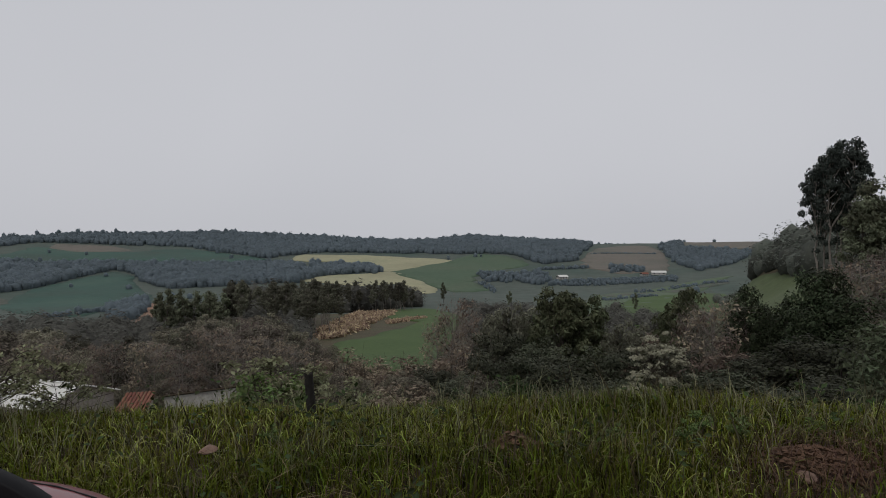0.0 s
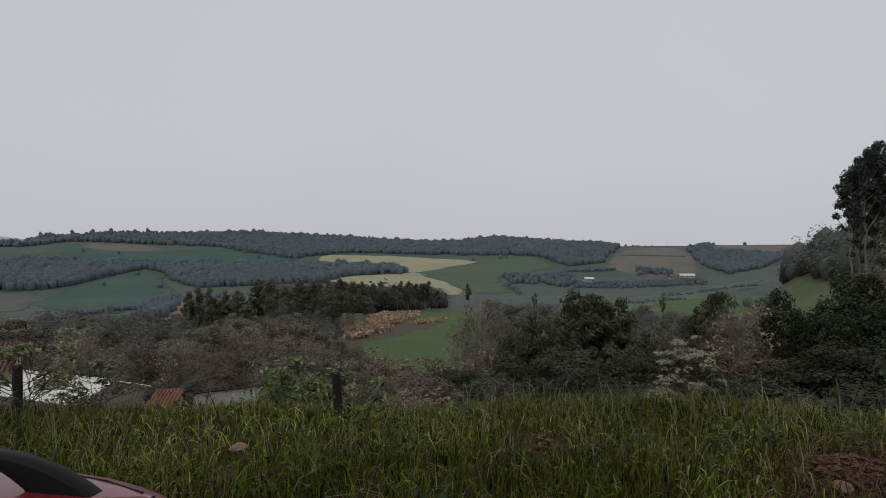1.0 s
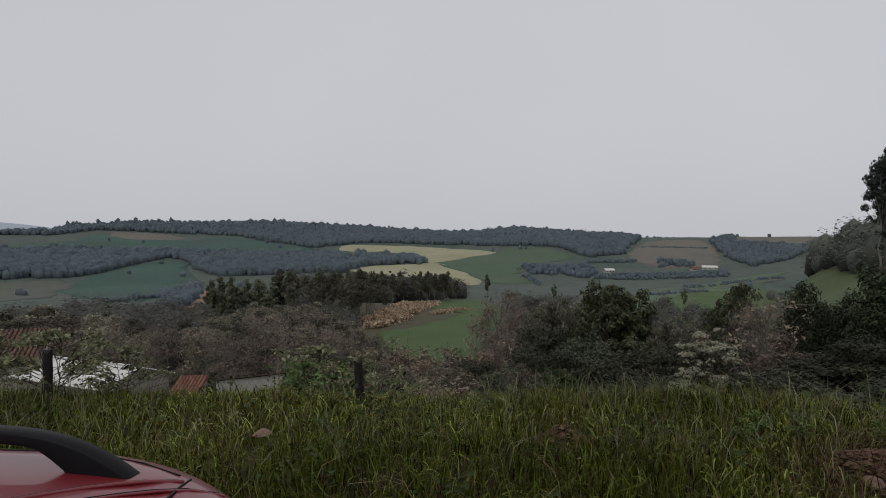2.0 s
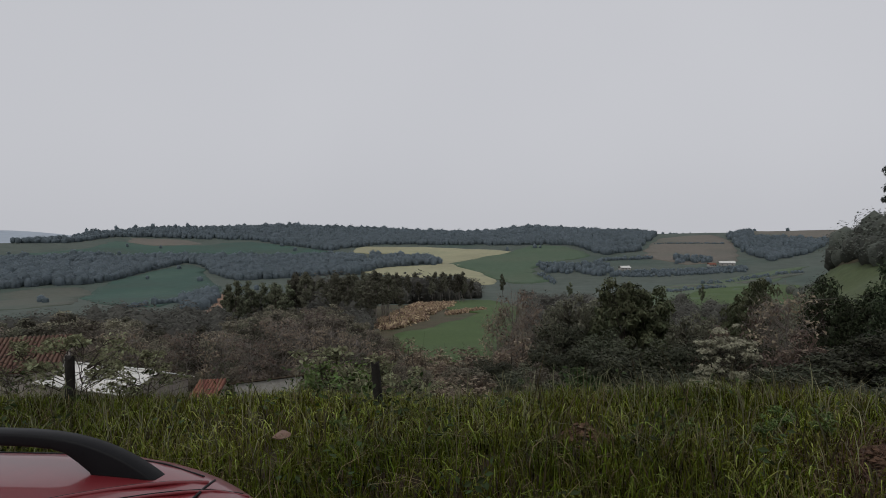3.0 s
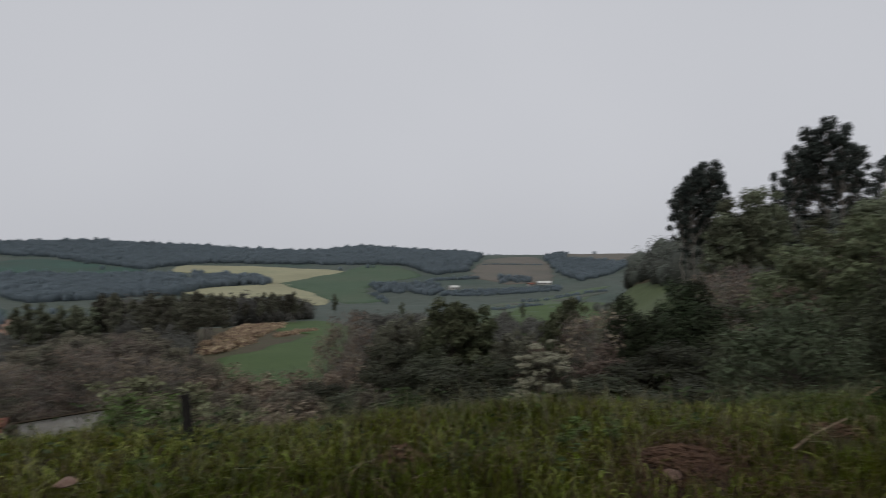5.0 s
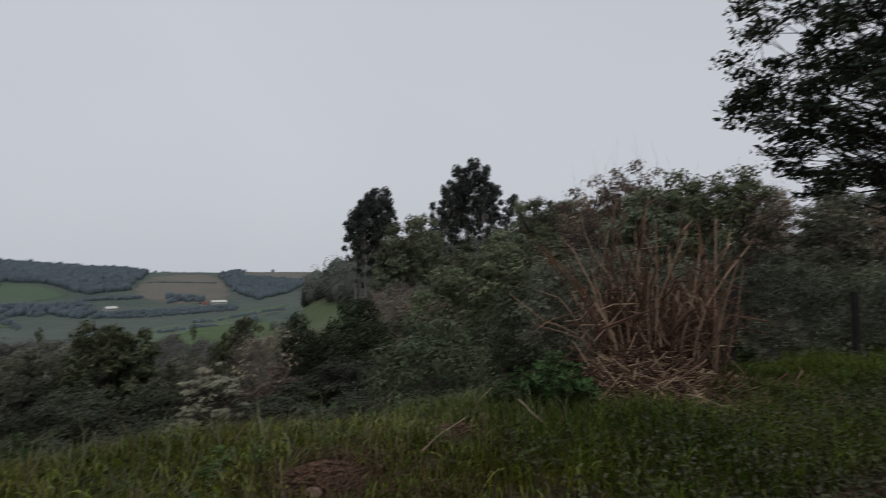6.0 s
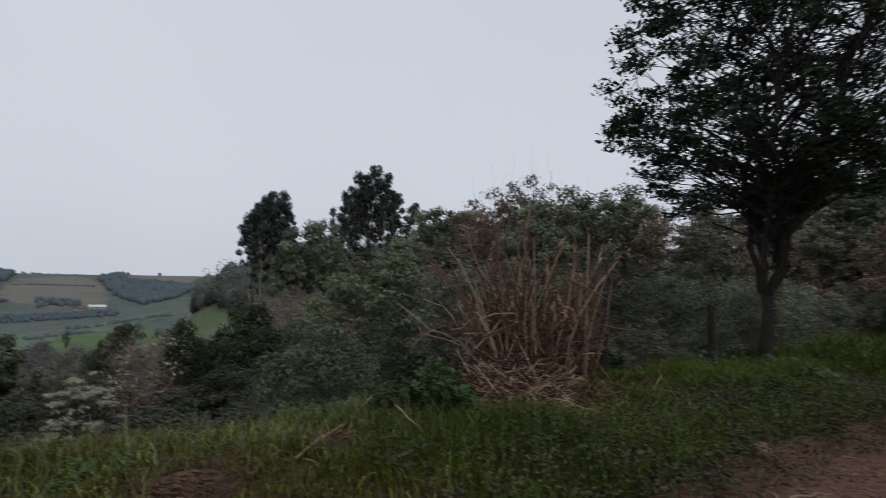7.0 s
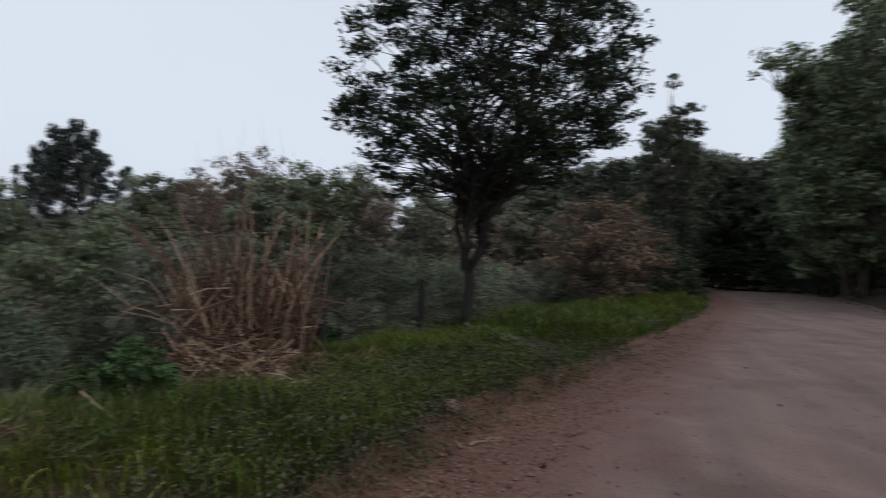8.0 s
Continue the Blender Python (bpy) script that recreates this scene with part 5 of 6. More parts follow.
        yc = y0 + side * 0.45
        outs = []
        for dy, inset in ((-0.013, 0.004), (-0.0122, 0.0015), (-0.0105, 0.0003), (0, 0), (0.0105, 0.0003), (0.0122, 0.0015), (0.013, 0.004)):
            ring = [bm.verts.new((x0 - u, yc + dy, t - inset)) for u, t in top] + [bm.verts.new((x0 - u, yc + dy, min(t + inset, tt - inset))) for (u, t), (_, tt) in zip(reversed(low), reversed(top))]
            outs.append(ring)
        n = len(outs[0])
        for p, q in zip(outs, outs[1:]):
            for i in range(n):
                bm.faces.new((p[i], p[(i + 1) % n], q[(i + 1) % n], q[i]))
        h = len(top)
        for ring, flip in ((outs[0], 1), (outs[-1], 0)):
            for i in range(h - 1):
                f = (ring[i], ring[i + 1], ring[n - 2 - i], ring[n - 1 - i])
                bm.faces.new(f if flip else f[::-1])
        bmesh.ops.recalc_face_normals(bm, faces=bm.faces)
        return part("roof_rail", bm, M_BLACK, car, "matt black plastic roof rail", True)

    # dark joints: one along each rail and one across the rear edge
    def skin(u, s):
        back = max(0.0, 1 - u / 0.34)
        z = zr + 0.006 - 0.016 * s * s - 0.022 * abs(s) ** 14 - 0.028 * back ** 2.2 - 0.02 * max(0, u - 1.6) ** 2
        return (x0 - u, y0 + 0.565 * (1 - 0.24 * back ** 2.6) * s, z)

    for s in (-1, 1):
        v, f = pipe([skin(0.12 + 1.8 * k / 30, s * 0.92) for k in range(31)], 0.0016, 0.0016, 6)
        part("roof_joint", mesh_of("roof_joint", v, f, M_BLACK, True), None, car, "thin black roof joint")
    v, f = pipe([skin(0.075 + 0.03 * abs(k / 15 - 1) ** 3, -0.93 + 1.86 * k / 30) for k in range(31)], 0.0016, 0.0016, 6)
    part("roof_joint", mesh_of("roof_joint", v, f, M_BLACK, True), None, car, "thin black roof joint")
    # pressed creases across the rear of the roof, each with its shadow gap
    for shift, thick in ((0.0, 0.0026), (-0.05, 0.002)):
        lines = [[], []]
        for k in range(41):
            dy = -0.46 + 0.92 * k / 40
            for j, off in ((0, 0.0), (1, 0.007)):
                u = 0.105 + shift + off + 0.27 * (1 - (abs(dy) / 0.46) ** 2.2)
                half = 0.565 * (1 - 0.24 * max(0.0, 1 - u / 0.34) ** 2.6)
                lines[j].append(skin(u, dy / half))
        v, f = pipe(lines[0], thick, thick, 8)
        part("roof_crease", mesh_of("roof_crease", v, f, M_RED, True), None, car)
        v, f = pipe(lines[1], 0.0014, 0.0014, 6)
        part("roof_joint", mesh_of("roof_joint", v, f, M_BLACK, True), None, car, "thin black roof joint")
    rail(1)
    rail(-1)
    for u in (0.25, 3.05):
        for s in (-1, 1):
            verts, faces = tubes([(0, -0.09, 0, 0, 0.09, 0, 0.31, 0.31), (0, -0.09, 0, 0, -0.1, 0, 0.31, 0.2), (0, 0.09, 0, 0, 0.1, 0, 0.31, 0.2)], 28)
            wheel = new("wheel")
            wheel.parent = car
            wheel.matrix_basis = pose(x0 - u, y0 + s * 0.74, 0.315)
            part("tyre", mesh_of("tyre", verts, faces, M_RUBBER, True), None, wheel)
            verts, faces = tubes([(0, -0.095, 0, 0, 0.095, 0, 0.2, 0.2), (0, 0.085, 0, 0, 0.095, 0, 0.2, 0.02), (0, -0.095, 0, 0, -0.085, 0, 0.02, 0.2)], 20)
            part("rim", mesh_of("rim", verts, faces, M_RIM, True), None, wheel)
    for s in (-1, 1):
        bm = bmesh.new()
        box(bm, (0.06, 0.16, 0.34), pose(x0 + 0.31, y0 + s * 0.66, 0.74), 0.02)
        part("tail_lamp", bm, M_LAMP, car, "red tail lamp", True)
    bm = bmesh.new()
    box(bm, (0.12, 1.5, 0.2), pose(x0 + 0.36, y0, 0.42), 0.05)
    part("bumper", bm, M_BLACK, car, "black plastic bumper", True)


build_car()


# ---- fence posts, stones and sticks ----
def fence_post(x, y, top, lean, turn, thick=0.13):
    rng = np.random.default_rng(int(abs(x) * 100))
    z = float(height(x, y)) - 0.25
    tall = top - z
    bm = bmesh.new()
    rings = []
    for k in range(9):
        h = tall * k / 8
        ring = []
        for i in range(9):
            a = i / 9 * 6.283
            r = thick / 2 * (1 + 0.12 * math.sin(a * 2 + 1) + rng.uniform(-0.06, 0.06)) * (1.08 - 0.12 * k / 8)
            ring.append(bm.verts.new((r * math.cos(a), r * math.sin(a), h + (rng.uniform(-0.025, 0.025) if k == 8 else 0))))
        rings.append(ring)
    for p, q in zip(rings, rings[1:]):
        for i in range(9):
            bm.faces.new((p[i], p[(i + 1) % 9], q[(i + 1) % 9], q[i]))
    bm.faces.new(rings[-1])
    ob = part("fence_post", bm, M_POST)
    ob.matrix_basis = pose(x, y, z, lean, lean * 0.6, turn)
    return tagged(ob, "weathered dark wooden fence post in the grass", "fence post", "fence posts")


fence_post(-3.87, 5.05, 0.655, 2, 20, 0.072)
fence_post(-1.08, 5.1, 0.6, -4, 80, 0.085)
fence_post(9.2, 4.3, 1.58, 3, 10, 0.17)
fence_post(12.0, 3.5, 1.42, -2, 50, 0.13)


def stone(name, x, y, size, seed, label, sink=0.3, material=None, lift=0.0):
    rng = np.random.default_rng(seed)
    bm = bmesh.new()
    bmesh.ops.create_icosphere(bm, subdivisions=3, radius=0.5)
    off = rng.uniform(0, 50, 3)
    for v in bm.verts:
        n = noise.fractal(v.co * 1.6 + Vector(off), 0.8, 2.0, 4)
        v.co *= 1 + 0.32 * n
        for cut in range(3):
            w = Vector((math.cos(cut * 2.1 + seed), math.sin(cut * 2.1 + seed), 0.4)).normalized()
            d = v.co.dot(w)
            if d > 0.34:
                v.co -= w * (d - 0.34) * 0.8
    bmesh.ops.scale(bm, vec=size, verts=bm.verts)
    ob = part(name, bm, material or M_STONE, None, "", False)
    ob.matrix_basis = pose(x, y, float(height(x, y)) + size[2] * (0.5 - sink) + lift, 0, 0, seed * 37)
    return tagged(ob, label, "stone", "roadside stones")


stone("stone", 6.46, 1.3, (0.22, 0.17, 0.16), 4, "angular reddish stone at the road edge", 0.2)
stone("stone", -1.5, 3.86, (0.16, 0.11, 0.04), 7, "flat pale-red stone half hidden in grass", 0.05, None, 0.11)
stone("stone", 4.05, 4.02, (0.17, 0.12, 0.1), 9, "reddish stone on the bank's crest", 0.2, None, 0.02)
stone("stone", 2.05, 3.42, (0.13, 0.1, 0.06), 12, "flat pale stone by a dug clod", 0.2, None, 0.02)


def crumbled_earth(x0, y0, wide, deep, high, n, seed, label):
    """A low heap of dug red earth: many small crumbs over a soft mound."""
    rng = np.random.default_rng(seed)
    u, v = rng.normal(size=n) * 0.45, rng.normal(size=n) * 0.45
    x, y = x0 + u * wide / 2, y0 + v * deep / 2
    z = height(x, y) + high * np.exp(-(u * u + v * v) * 1.6) * rng.uniform(0.3, 1.0, n)
    octa = np.array([[1, 0, 0], [0, 1, 0], [-1, 0, 0], [0, -1, 0], [0, 0, 0.8], [0, 0, -0.8]], float)
    s = 0.003 + 0.022 * rng.random(n) ** 4
    pts = np.stack([x, y, z], 1)[:, None] + octa[None] * rng.uniform(0.5, 1.3, (n, 6, 1)) * s[:, None, None]
    f = np.array([[0, 1, 4], [1, 2, 4], [2, 3, 4], [3, 0, 4], [1, 0, 5], [2, 1, 5], [3, 2, 5], [0, 3, 5]])
    f = (f[None] + (np.arange(n) * 6)[:, None, None]).reshape(-1, 3)
    tagged(new("earth_crumbs", mesh_of("earth_crumbs", pts.reshape(-1, 3), f, M_CLOD)), label, "earth", kind="stuff")


crumbled_earth(2.2, 3.62, 0.8, 0.5, 0.12, 3400, 15, "dug red earth with dead stems in the grass")
crumbled_earth(0.45, 4.0, 0.45, 0.3, 0.14, 1100, 18, "small heap of red earth in the grass")
crumbled_earth(3.55, 3.85, 1.0, 0.5, 0.1, 900, 21, "crumbled earth edge with roots")


def stick(a, b, r, seed):
    rng = np.random.default_rng(seed)
    verts, faces = pipe(curve_between(rng, a, b, 6, 0.02, 0.008), r, r * 0.6, 7)
    return tagged(new("stick", mesh_of("stick", verts, faces, M_STICK, True)), "dry pale stick lying on the bank", "stick", "sticks")


def gz(x, y, up=0.0):
    return (x, y, float(height(x, y)) + up)


stick(gz(2.95, 3.5, 0.07), gz(3.6, 3.77, 0.15), 0.01, 1)
stick(gz(4.0, 3.55, 0.32), gz(4.05, 3.1, 0.08), 0.009, 2)
stick(gz(5.6, 2.95, 0.25), gz(6.1, 2.5, 0.05), 0.009, 3)
stick(gz(5.9, 0.95, 0.02), gz(6.25, 0.72, 0.03), 0.012, 4)
stick(gz(5.75, 1.0, 0.02), gz(5.95, 1.08, 0.02), 0.014, 5)


# ---- grass, weeds, litter ----
def ribbons(rng, base, tall, width, bend, aim=None, jitter=0.35, kink=0.55):
    """Tapering bent blades: three triangles each."""
    n = len(base)
    a = rng.uniform(0, 2 * math.pi, n) if aim is None else aim + rng.normal(size=n) * jitter
    side = np.stack([np.cos(a + 1.57), np.sin(a + 1.57), np.zeros(n)], 1)
    way = np.stack([np.cos(a), np.sin(a), np.zeros(n)], 1)
    t, w, b = tall[:, None], width[:, None], bend[:, None]
    up = np.array([0, 0, 1.0])
    mid = base + up * t * kink + way * t * b * 0.3
    tip = base + up * t * (1 - 0.35 * b) + way * t * b
    v = np.stack([base - side * w / 2, base + side * w / 2, mid + side * w * 0.42, mid - side * w * 0.42, tip], 1)
    f = np.array([[0, 1, 2], [0, 2, 3], [3, 2, 4]])
    return v.reshape(-1, 3), (f[None] + (np.arange(n) * 5)[:, None, None]).reshape(-1, 3)


BARE = [(2.95, 3.4, 0.16), (3.4, 3.55, 0.2), (3.8, 3.7, 0.2), (11.6, 1.1, 0.8), (9.8, 1.35, 0.4), (2.2, 3.55, 0.4), (0.45, 3.95, 0.26), (3.5, 3.75, 0.22), (6.2, 3.7, 1.0), (-1.5, 3.72, 0.2), (-1.48, 3.5, 0.14)]


def grass_spots(rng, n, x0, x1, d0, d1, tall_enough=True):
    x, d = rng.uniform(x0, x1, n), rng.uniform(d0, d1, n)
    y = road_left(x) + d
    thick = 0.5 + 0.5 * waves(x, y, 0.4, 9.0)
    keep = rng.random(n) < 0.35 + 0.65 * thick
    keep &= (d > 1.55 + 0.3 * waves(x, y, 0.3, 2.0)) | (x > 3.6) | (x < 1) | (rng.random(n) < 0.45)
    bare = BARE if tall_enough else []
    for bx, by, br in bare:
        keep &= (np.hypot(x - bx, y - by) > br * rng.uniform(0.55, 1.15, n))
    x, y = x[keep], y[keep]
    return np.stack([x, y, height(x, y) - 0.01], 1)


def build_grass(name, label, seed, n, x0, x1, d0, d1, tall, width, bend, material):
    rng = np.random.default_rng(seed)
    base = grass_spots(rng, n, x0, x1, d0, d1, "dug earth" not in label)
    lush = 0.75 + 0.35 * waves(base[:, 0], base[:, 1], 0.9, 6.0) + 0.3 * step01(base[:, 0], 4, 6) * waves(base[:, 0], base[:, 1], 0.35, 3.0)
    d = base[:, 1] - road_left(base[:, 0])
    h = rng.uniform(*tall, len(base)) * lush * np.interp(d, [1.6, 2.6], [1.3, 1.08])
    h *= 1 - 0.1 * step01(d, 1.8, 2.6) * step01(-base[:, 0], -0.2, 1.6)
    v, f = ribbons(rng, base, h, rng.uniform(*width, len(base)), rng.uniform(*bend, len(base)))
    return tagged(new(name, mesh_of(name, v, f, material)), label, "grass", kind="stuff")


build_grass("grass", "tall lush green grass on the bank", 71, 80000, -7.5, 4.6, 0.9, 4.0, (0.1, 0.27), (0.005, 0.0095), (0.15, 1.0), M_GRASS)
build_grass("grass", "dry blades and stalks among the grass", 72, 9000, -7.5, 4.6, 0.9, 4.0, (0.1, 0.3), (0.004, 0.009), (0.3, 1.3), M_DRYBLADE)
build_grass("grass", "short green grass on the verge", 73, 68000, 3.6, 13.0, 0.35, 3.9, (0.1, 0.4), (0.005, 0.011), (0.1, 0.9), M_VERGE)
build_grass("grass", "green grass along the road", 74, 46000, 12.6, 36.0, 0.25, 4.5, (0.25, 0.72), (0.011, 0.024), (0.1, 0.8), M_VERGE)
build_grass("grass", "dry cut weeds on the verge", 75, 4500, 3.2, 9.5, 0.0, 2.4, (0.12, 0.36), (0.004, 0.008), (0.3, 1.2), M_STEM)
build_grass("grass", "dead stems over the dug earth", 77, 2200, 1.6, 2.8, 1.3, 2.6, (0.06, 0.3), (0.003, 0.007), (0.6, 1.8), M_CANE)
build_grass("grass", "tall grass stems with seed heads on the crest", 76, 2600, -7.5, 5.0, 1.8, 4.2, (0.26, 0.52), (0.004, 0.007), (0.1, 1.0), M_SEED)
build_grass("grass", "thin brown weed stems in the grass", 78, 900, -7.0, 5.0, 1.2, 3.6, (0.2, 0.45), (0.004, 0.007), (0.05, 0.7), M_STEM)


def arcs(rng, start, way, length, width, droop, steps=4, power=2.0):
    """Long limp blades: curved tapering strips that leave start along way and sink by droop."""
    n = len(start)
    way = way / np.linalg.norm(way, axis=1, keepdims=True)
    side = np.cross(way, rng.normal(size=(n, 3)))
    side /= np.linalg.norm(side, axis=1, keepdims=True)
    t = np.linspace(0, 1, steps + 1)[None, :, None]
    mid = start[:, None] + way[:, None] * (length[:, None, None] * t) - np.array([0, 0, 1.0]) * (length * droop)[:, None, None] * t ** power
    wide = width[:, None, None] * 0.5 * (1 - 0.88 * t ** 1.7)
    v = np.stack([mid - side[:, None] * wide, mid + side[:, None] * wide], 2).reshape(n, -1, 3)
    k = np.arange(steps)[:, None] * 2
    f = (k + np.array([0, 1, 3, 2]))[None] + (np.arange(n) * (steps + 1) * 2)[:, None, None]
    return v.reshape(-1, 3), f.reshape(-1, 4)


def build_arching(label, seed, n, x0, x1, d0, d1, tall, width, material, droop=(0.5, 1.1), spread=0.45):
    rng = np.random.default_rng(seed)
    base = grass_spots(rng, n, x0, x1, d0, d1)
    way = rng.normal(size=(len(base), 3)) * spread
    way[:, 2] = 1
    d = base[:, 1] - road_left(base[:, 0])
    long = rng.uniform(*tall, len(base)) * (1 - 0.1 * step01(d, 1.8, 2.6) * step01(-base[:, 0], -0.2, 1.6))
    v, f = arcs(rng, base, way, long, rng.uniform(*width, len(base)), rng.uniform(*droop, len(base)), 5, 3.2)
    return tagged(new("grass", mesh_of("grass", v, f, material)), label, "grass", kind="stuff")


build_arching("long arching green blades in the grass", 171, 21000, -7.5, 2.3, 0.9, 4.0, (0.16, 0.4), (0.005, 0.0105), M_ARCH, (0.5, 1.25), 0.42)
build_arching("arching green blades near the dug earth", 176, 3600, 2.3, 4.8, 0.9, 4.0, (0.16, 0.4), (0.005, 0.0105), M_ARCH, (0.5, 1.25), 0.42)
build_arching("dry stems fallen over the dug earth", 177, 420, 1.7, 2.7, 1.2, 2.5, (0.15, 0.4), (0.004, 0.008), M_DRYBLADE, (0.5, 1.2), 0.9)
build_arching("arching pale seed stems on the crest", 172, 750, -7.5, 5.2, 2.2, 4.0, (0.34, 0.66), (0.005, 0.01), M_SEED, (0.25, 0.8), 0.22)
build_arching("arching blades on the verge", 173, 1500, 4.2, 14.0, 0.4, 3.6, (0.25, 0.6), (0.006, 0.013), M_ARCH)
build_arching("dry bent stalks on the verge", 175, 4200, 3.2, 12.0, 0.0, 2.6, (0.2, 0.5), (0.004, 0.009), M_DRYSTALK, (0.4, 1.2), 0.8)
build_arching("bleached dead grass fallen over the bank", 178, 420, 5.6, 6.7, 0.8, 1.7, (0.25, 0.55), (0.006, 0.012), M_STRAW, (0.6, 1.3), 0.8)
build_arching("dead grass along the road edge", 179, 1100, 3.6, 10.5, 0.05, 0.9, (0.15, 0.42), (0.004, 0.009), M_DRYBLADE, (0.6, 1.4), 0.9)
build_arching("dark bent weed stalks in the grass", 174, 260, -6.5, 5.0, 1.2, 3.2, (0.35, 0.7), (0.007, 0.011), M_STEM, (0.0, 0.3), 0.4)


def build_weeds(label, seed, n, x0, x1, d0, d1, spread, per, size, rise, material):
    """Leafy low weeds: tufts of small leaves."""
    rng = np.random.default_rng(seed)
    base = grass_spots(rng, n, x0, x1, d0, d1, "dug earth" not in label)
    pts = np.repeat(base, per, 0)
    v = rng.normal(size=(len(pts), 3)) * [spread, spread, 0]
    v[:, 2] = rng.uniform(0.02, 1, len(pts)) * np.repeat(rng.uniform(0.5, 1.2, len(base)) * rise, per)
    lv, lf = leaves(rng, pts + v, size, 0.3, 0.55)
    return tagged(new("weeds", mesh_of("weeds", lv, lf, material)), label, "weeds", kind="stuff")


build_weeds("low leafy green weeds along the road edge", 81, 380, 3.2, 10.5, 0.0, 1.9, 0.1, 44, 0.045, 0.3, M_VERGEWEED)
build_weeds("dull brownish weeds along the road edge", 82, 460, 3.2, 14.0, 0.0, 1.2, 0.11, 50, 0.04, 0.4, M_WEED)
build_weeds("broad-leaved weeds in the grass", 83, 120, -7.0, 4.0, 1.2, 3.8, 0.08, 24, 0.05, 0.38, M_BRIGHTLEAF)
build_weeds("weeds along the far verge", 84, 300, 10.0, 34.0, 0.1, 3.5, 0.2, 40, 0.09, 0.35, M_MIDLEAF)

herb = make_tree("leafy_herb", 62, 0.7, 0.8, 0.02, 44, 0.13, 50, 0.07, M_BRIGHTLEAF, bark=M_BRIGHTLEAF, trunk=0.012, stems=4, fine_leaf=True)
tagged(herb, "bright green leafy herb on the bank", "herb", "herbs")
for x, y, s, sz in ((5.15, 4.05, 0.8, 0.7), (4.6, 4.15, 0.7, 0.6), (0.9, 7.6, 1.0, 1.0), (9.5, 4.4, 0.9, 0.9)):
    copy_thing(herb, pose(x, y, float(height(x, y)) - 0.02, 0, 0, x * 90) @ Matrix.Diagonal((s, s, sz, 1)))
herb.matrix_basis = pose(4.85, 3.9, float(height(4.85, 3.9)) - 0.06, 0, 0, 30)
crest_weed = make_tree("crest_weed", 65, 0.5, 0.34, 0.1, 22, 0.07, 22, 0.045, M_FRESH, bark=M_BRIGHTLEAF, trunk=0.006, stems=4, fine_leaf=True)
tagged(crest_weed, "fresh green broad-leaved weed in the grass", "weed", "crest weeds")
for x, y, s in ((1.6, 4.0, 0.45), (1.95, 4.0, 0.5), (1.15, 4.1, 0.35), (2.5, 4.1, 0.4), (-1.2, 4.2, 0.4)):
    copy_thing(crest_weed, pose(x, y, float(height(x, y)) - 0.02, 0, 0, x * 130) @ Matrix.Scale(s, 4))
crest_weed.matrix_basis = pose(1.75, 4.15, float(height(1.75, 4.15)) - 0.02) @ Matrix.Scale(0.5, 4)
green_bush = make_tree("green_bush", 64, 1.7, 1.9, 0.05, 60, 0.24, 60, 0.09, M_FRESH, trunk=0.02, stems=4, fine_leaf=True)
tagged(green_bush, "fresh green leafy bush beyond the fence", "bush")
green_bush.matrix_basis = pose(-2.4, 8.4, float(height(-2.4, 8.4)) - 0.1) @ Matrix.Scale(0.72, 4)
sapling = make_tree("sapling", 63, 1.0, 1.3, 0.25, 34, 0.14, 44, 0.06, M_SAPLEAF, trunk=0.011, stems=3, flat=0.5, twigs=1, fine_leaf=True)
tagged(sapling, "thin leafy sapling beside the fence post", "sapling", "saplings")
for x, y, s in ((-3.3, 5.25, 0.6), (-4.9, 5.6, 0.75), (-2.35, 8.6, 1.35), (-1.7, 9.0, 1.1)):
    copy_thing(sapling, pose(x, y, float(height(x, y)) - 0.02, 0, 0, x * 50) @ Matrix.Scale(s, 4))
sapling.matrix_basis = pose(-4.05, 5.4, float(height(-4.05, 5.4)) - 0.02, 0, 0, 10) @ Matrix.Scale(0.8, 4)


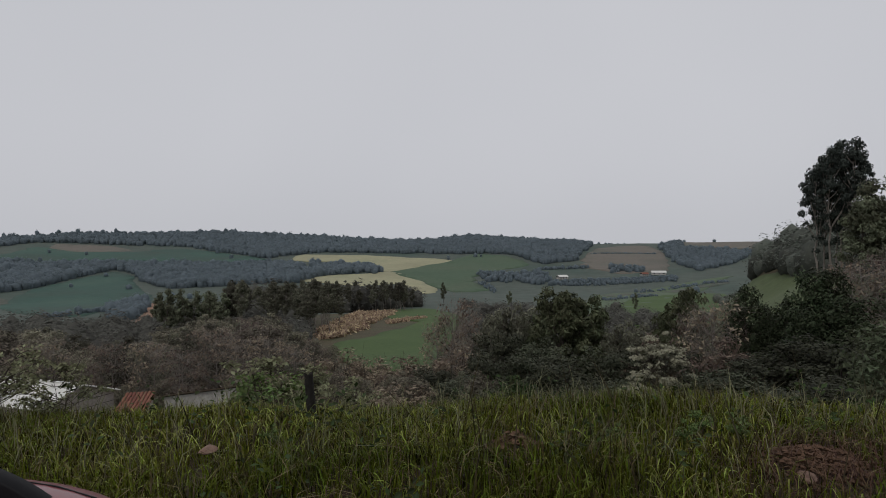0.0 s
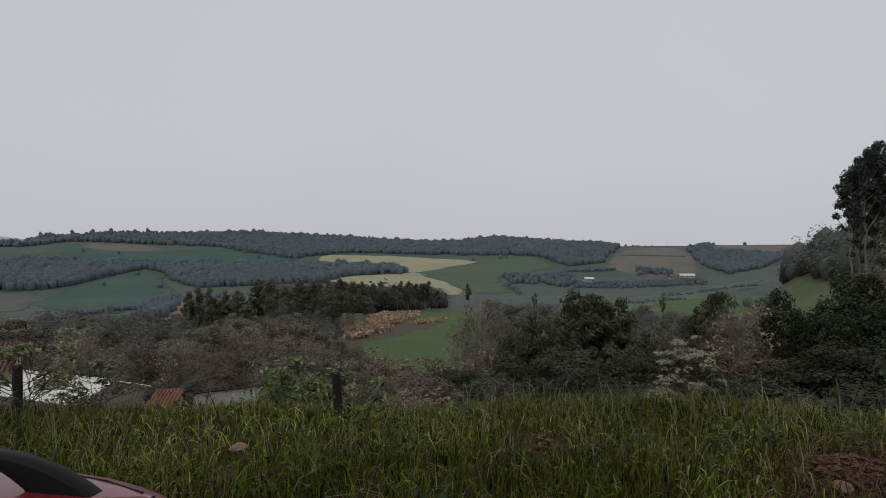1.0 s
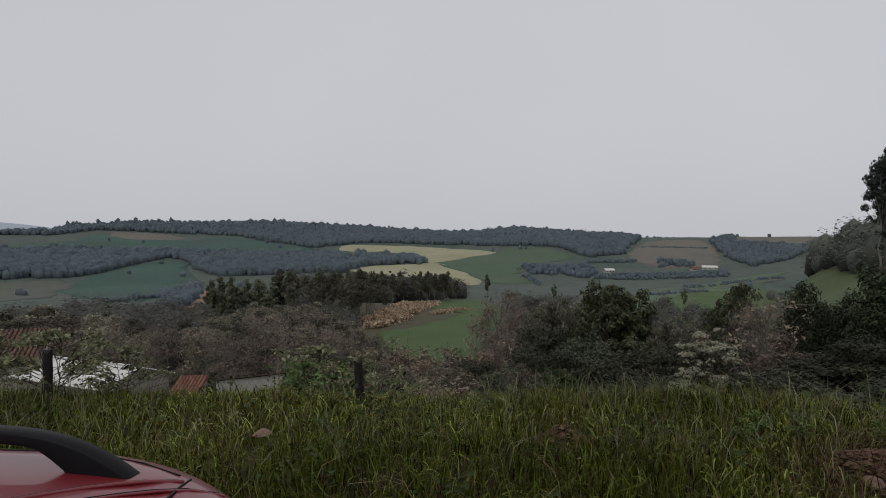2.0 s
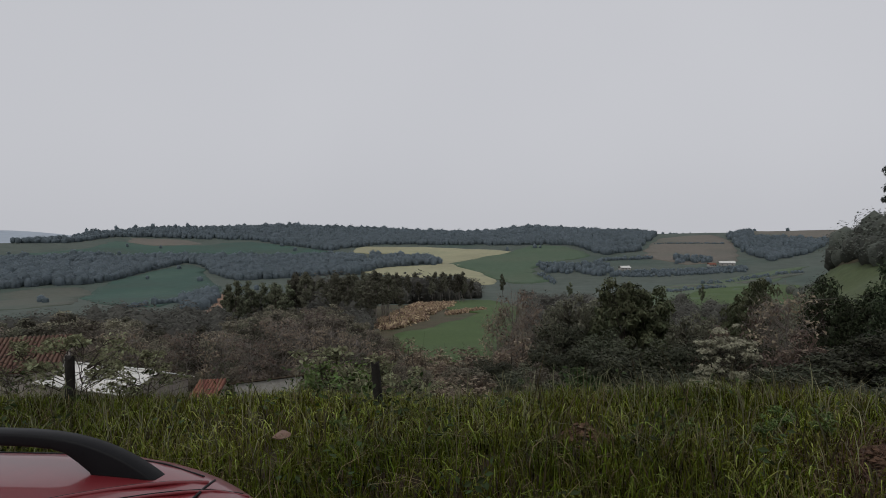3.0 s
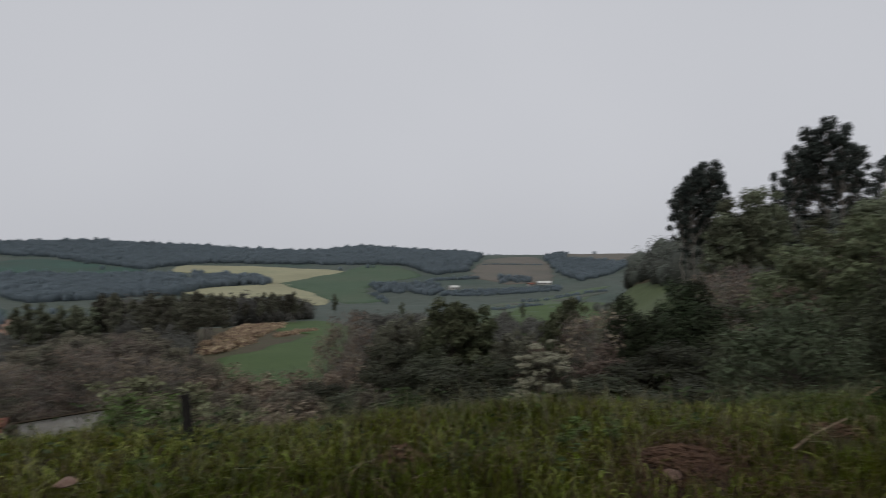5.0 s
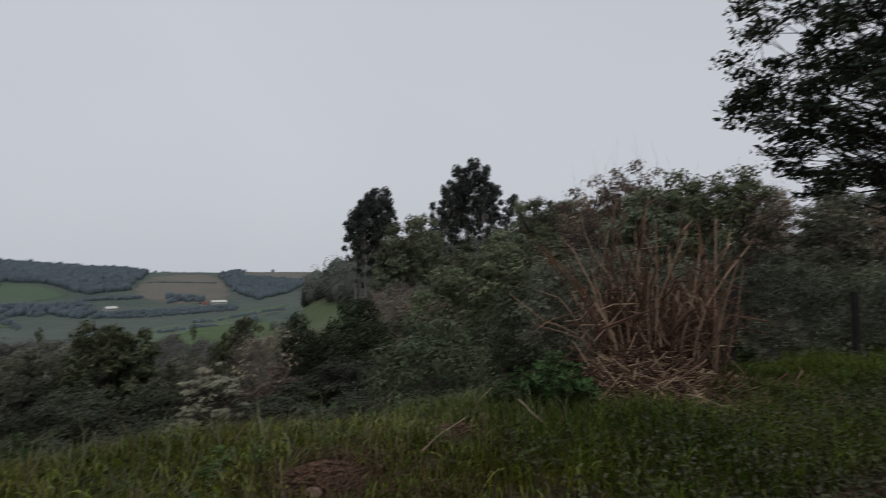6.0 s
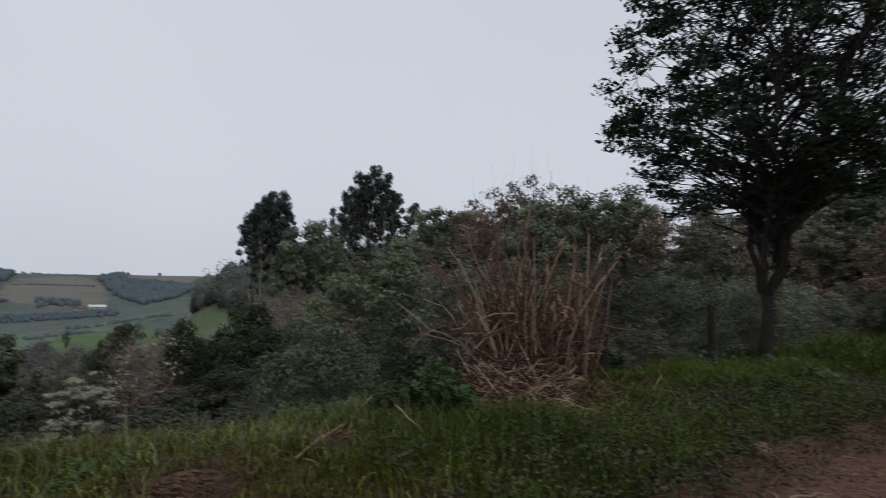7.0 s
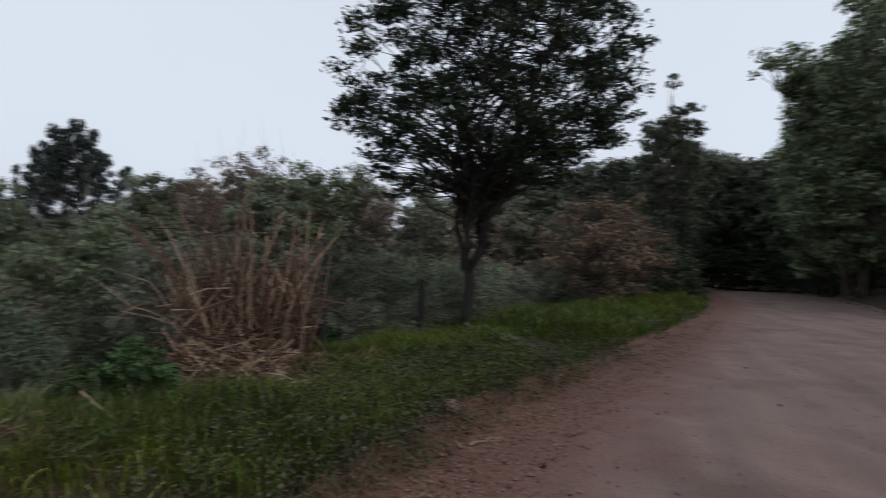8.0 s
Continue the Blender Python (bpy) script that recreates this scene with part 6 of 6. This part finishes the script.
# ---- the dead cane clump with its litter ----
def build_cane():
    rng = np.random.default_rng(91)
    clump = new("cane_clump")
    cx, cy = 7.16, 4.17
    cz = float(height(cx, cy))
    clump.matrix_basis = pose(cx, cy, cz)
    tagged(clump, "clump of dead brown cane above its own litter", "cane clump")
    side = np.array([-0.54, 0.84])          # the way the old canes lean
    nodes, aims = [], []
    for k in range(230):
        a, r = rng.uniform(0, 6.283), 0.72 * math.sqrt(rng.random())
        at = np.array([math.cos(a) * r, math.sin(a) * r, -0.1])
        old = k % 2 == 0
        tall = rng.uniform(1.2, 2.5) if old else rng.uniform(0.6, 1.5)
        way = np.array([*(rng.normal(size=2) * 0.13 + side * rng.uniform(-0.15, 0.3)), 1.0])
        p = [at]
        pieces = rng.integers(3, 6)
        for q in range(pieces):
            at = at + way / np.linalg.norm(way) * tall / pieces
            p.append(at)
            way = way + rng.normal(size=3) * [0.16, 0.16, 0.06]
            if q >= 1 and rng.random() < 0.24:
                way = np.array([*(rng.normal(size=2) * 0.8 + side * 0.5), rng.uniform(-0.7, 0.4)])
        p = np.array(p)
        v, f = pipe(p, rng.uniform(0.009, 0.022), rng.uniform(0.005, 0.012), 6)
        part("cane", mesh_of("cane", v, f, (M_CANE, M_STRAW)[k % 6 == 0], True), None, clump)
        nodes.append(p[1:])
        aims.append(np.gradient(p, axis=0)[1:])
    nodes, aims = np.concatenate(nodes), np.concatenate(aims)
    for label, material, n, size, fat in (("limp dead cane leaves", M_CANE, 1500, (0.12, 0.42), (0.008, 0.022)), ("bleached hanging cane leaves", M_STRAW, 150, (0.2, 0.5), (0.01, 0.026))):
        pick = rng.integers(len(nodes), size=n)
        way = aims[pick] / np.linalg.norm(aims[pick], axis=1, keepdims=True) + rng.normal(size=(n, 3)) * 0.45
        v, f = arcs(rng, nodes[pick], way, rng.uniform(*size, n), rng.uniform(*fat, n), rng.uniform(0.0, 0.7, n))
        dead = part("dead_leaves", mesh_of("dead_leaves", v, f, material), None, clump, label)
        dead["kind"] = "stuff"
    # snapped pieces lodged at all angles in the lower half
    for k in range(150):
        a, r = rng.uniform(0, 6.283), 0.85 * math.sqrt(rng.random())
        mid = np.array([math.cos(a) * r, math.sin(a) * r, rng.uniform(0.1, 1.35)])
        way = rng.normal(size=3) * [0.8, 0.8, 0.9]
        way *= rng.uniform(0.15, 0.45) / np.linalg.norm(way)
        mid[2] = max(mid[2], abs(way[2]) + 0.05)
        v, f = pipe(curve_between(rng, mid - way, mid + way, 3, 0.03, 0.02), rng.uniform(0.008, 0.018), 0.006, 5)
        part("cane", mesh_of("cane", v, f, (M_CANE, M_STRAW)[k % 4 == 0], True), None, clump)
    # long pale canes fallen outwards
    for l, h, turn in ((1.85, 1.15, 8), (1.6, 0.8, -4), (1.2, 1.9, 4), (0.95, 2.2, 12), (1.5, 1.2, 16), (0.3, 2.35, 70), (-0.5, 0.7, 0)):
        way = np.array([math.cos(radians(122.7 + turn)), math.sin(radians(122.7 + turn))]) * l
        e = np.array([way[0], way[1], h])
        v, f = pipe(curve_between(rng, (e[0] * 0.15, e[1] * 0.15, 0.15), e, 7, 0.08, 0.05), 0.017, 0.006, 6)
        part("cane", mesh_of("cane", v, f, M_STRAW, True), None, clump)


def build_litter():
    rng = np.random.default_rng(92)
    n = 2400
    x = 6.4 + rng.normal(size=n) * 0.8
    y = 3.75 + rng.normal(size=n) * 0.42 - (x - 6.25) * 0.3
    pile = 0.55 * np.exp(-((x - 6.45) ** 2 + (y - 4.1) ** 2) / 0.45)
    z = height(x, y) + pile * rng.random(n) ** 0.5 + 0.02
    a, l = rng.uniform(0, 6.283, n), rng.uniform(0.12, 0.6, n)
    tilt = rng.normal(size=n) * 0.45
    w = np.stack([np.cos(a) * l / 2, np.sin(a) * l / 2, tilt * l / 2], 1)
    c = np.stack([x, y, z], 1)
    r = rng.uniform(0.003, 0.013, n)
    v, f = tubes(np.column_stack([c - w, c + w, r, r * 0.6]), 4)
    ob = tagged(new("cane_litter", mesh_of("cane_litter", v, f, M_STRAW)), "heap of broken dry cane and leaves", "litter", kind="stuff")
    ob.data.materials.append(M_CANE)
    ob.data.polygons.foreach_set("material_index", np.repeat((rng.random(n) > 0.4).astype(int), 4).astype(np.int32))


build_cane()
build_litter()


# ---- pebbles and leaf litter on the road ----
def build_pebbles():
    rng = np.random.default_rng(95)
    n = 6500
    x = 3.0 + 22 * rng.random(n) ** 1.6
    d = np.where(rng.random(n) < 0.72, rng.normal(-0.55, 0.35, n), rng.uniform(-6, 0.2, n))
    y = road_left(x) + d
    c = np.stack([x, y, height(x, y) + 0.016], 1)
    octa = np.array([[1, 0, 0], [0, 1, 0], [-1, 0, 0], [0, -1, 0], [0, 0, 0.8], [0, 0, -0.6]], float)
    s = rng.uniform(0.003, 0.013, n) * np.where(rng.random(n) < 0.07, 2.2, 1) * np.where(d > -1.1, 1.35, 1)
    v = c[:, None] + octa[None] * rng.uniform(0.6, 1.2, (n, 6, 1)) * s[:, None, None]
    f = np.array([[0, 1, 4], [1, 2, 4], [2, 3, 4], [3, 0, 4], [1, 0, 5], [2, 1, 5], [3, 2, 5], [0, 3, 5]])
    f = (f[None] + (np.arange(n) * 6)[:, None, None]).reshape(-1, 3)
    tagged(new("pebbles", mesh_of("pebbles", v.reshape(-1, 3), f, M_PEBBLE)), "loose reddish pebbles along the road edge", "pebbles", kind="stuff")
    m = 1600
    x = 3.0 + 16 * rng.random(m)
    y = road_left(x) + rng.normal(-0.15, 0.3, m)
    v, f = leaves(rng, np.stack([x, y, height(x, y) + 0.025], 1), 0.06, 0, 0.4, up=2.0)
    tagged(new("leaf_litter", mesh_of("leaf_litter", v, f, M_DRYBLADE)), "dry leaves scattered on the red earth", "leaf litter", kind="stuff")


build_pebbles()
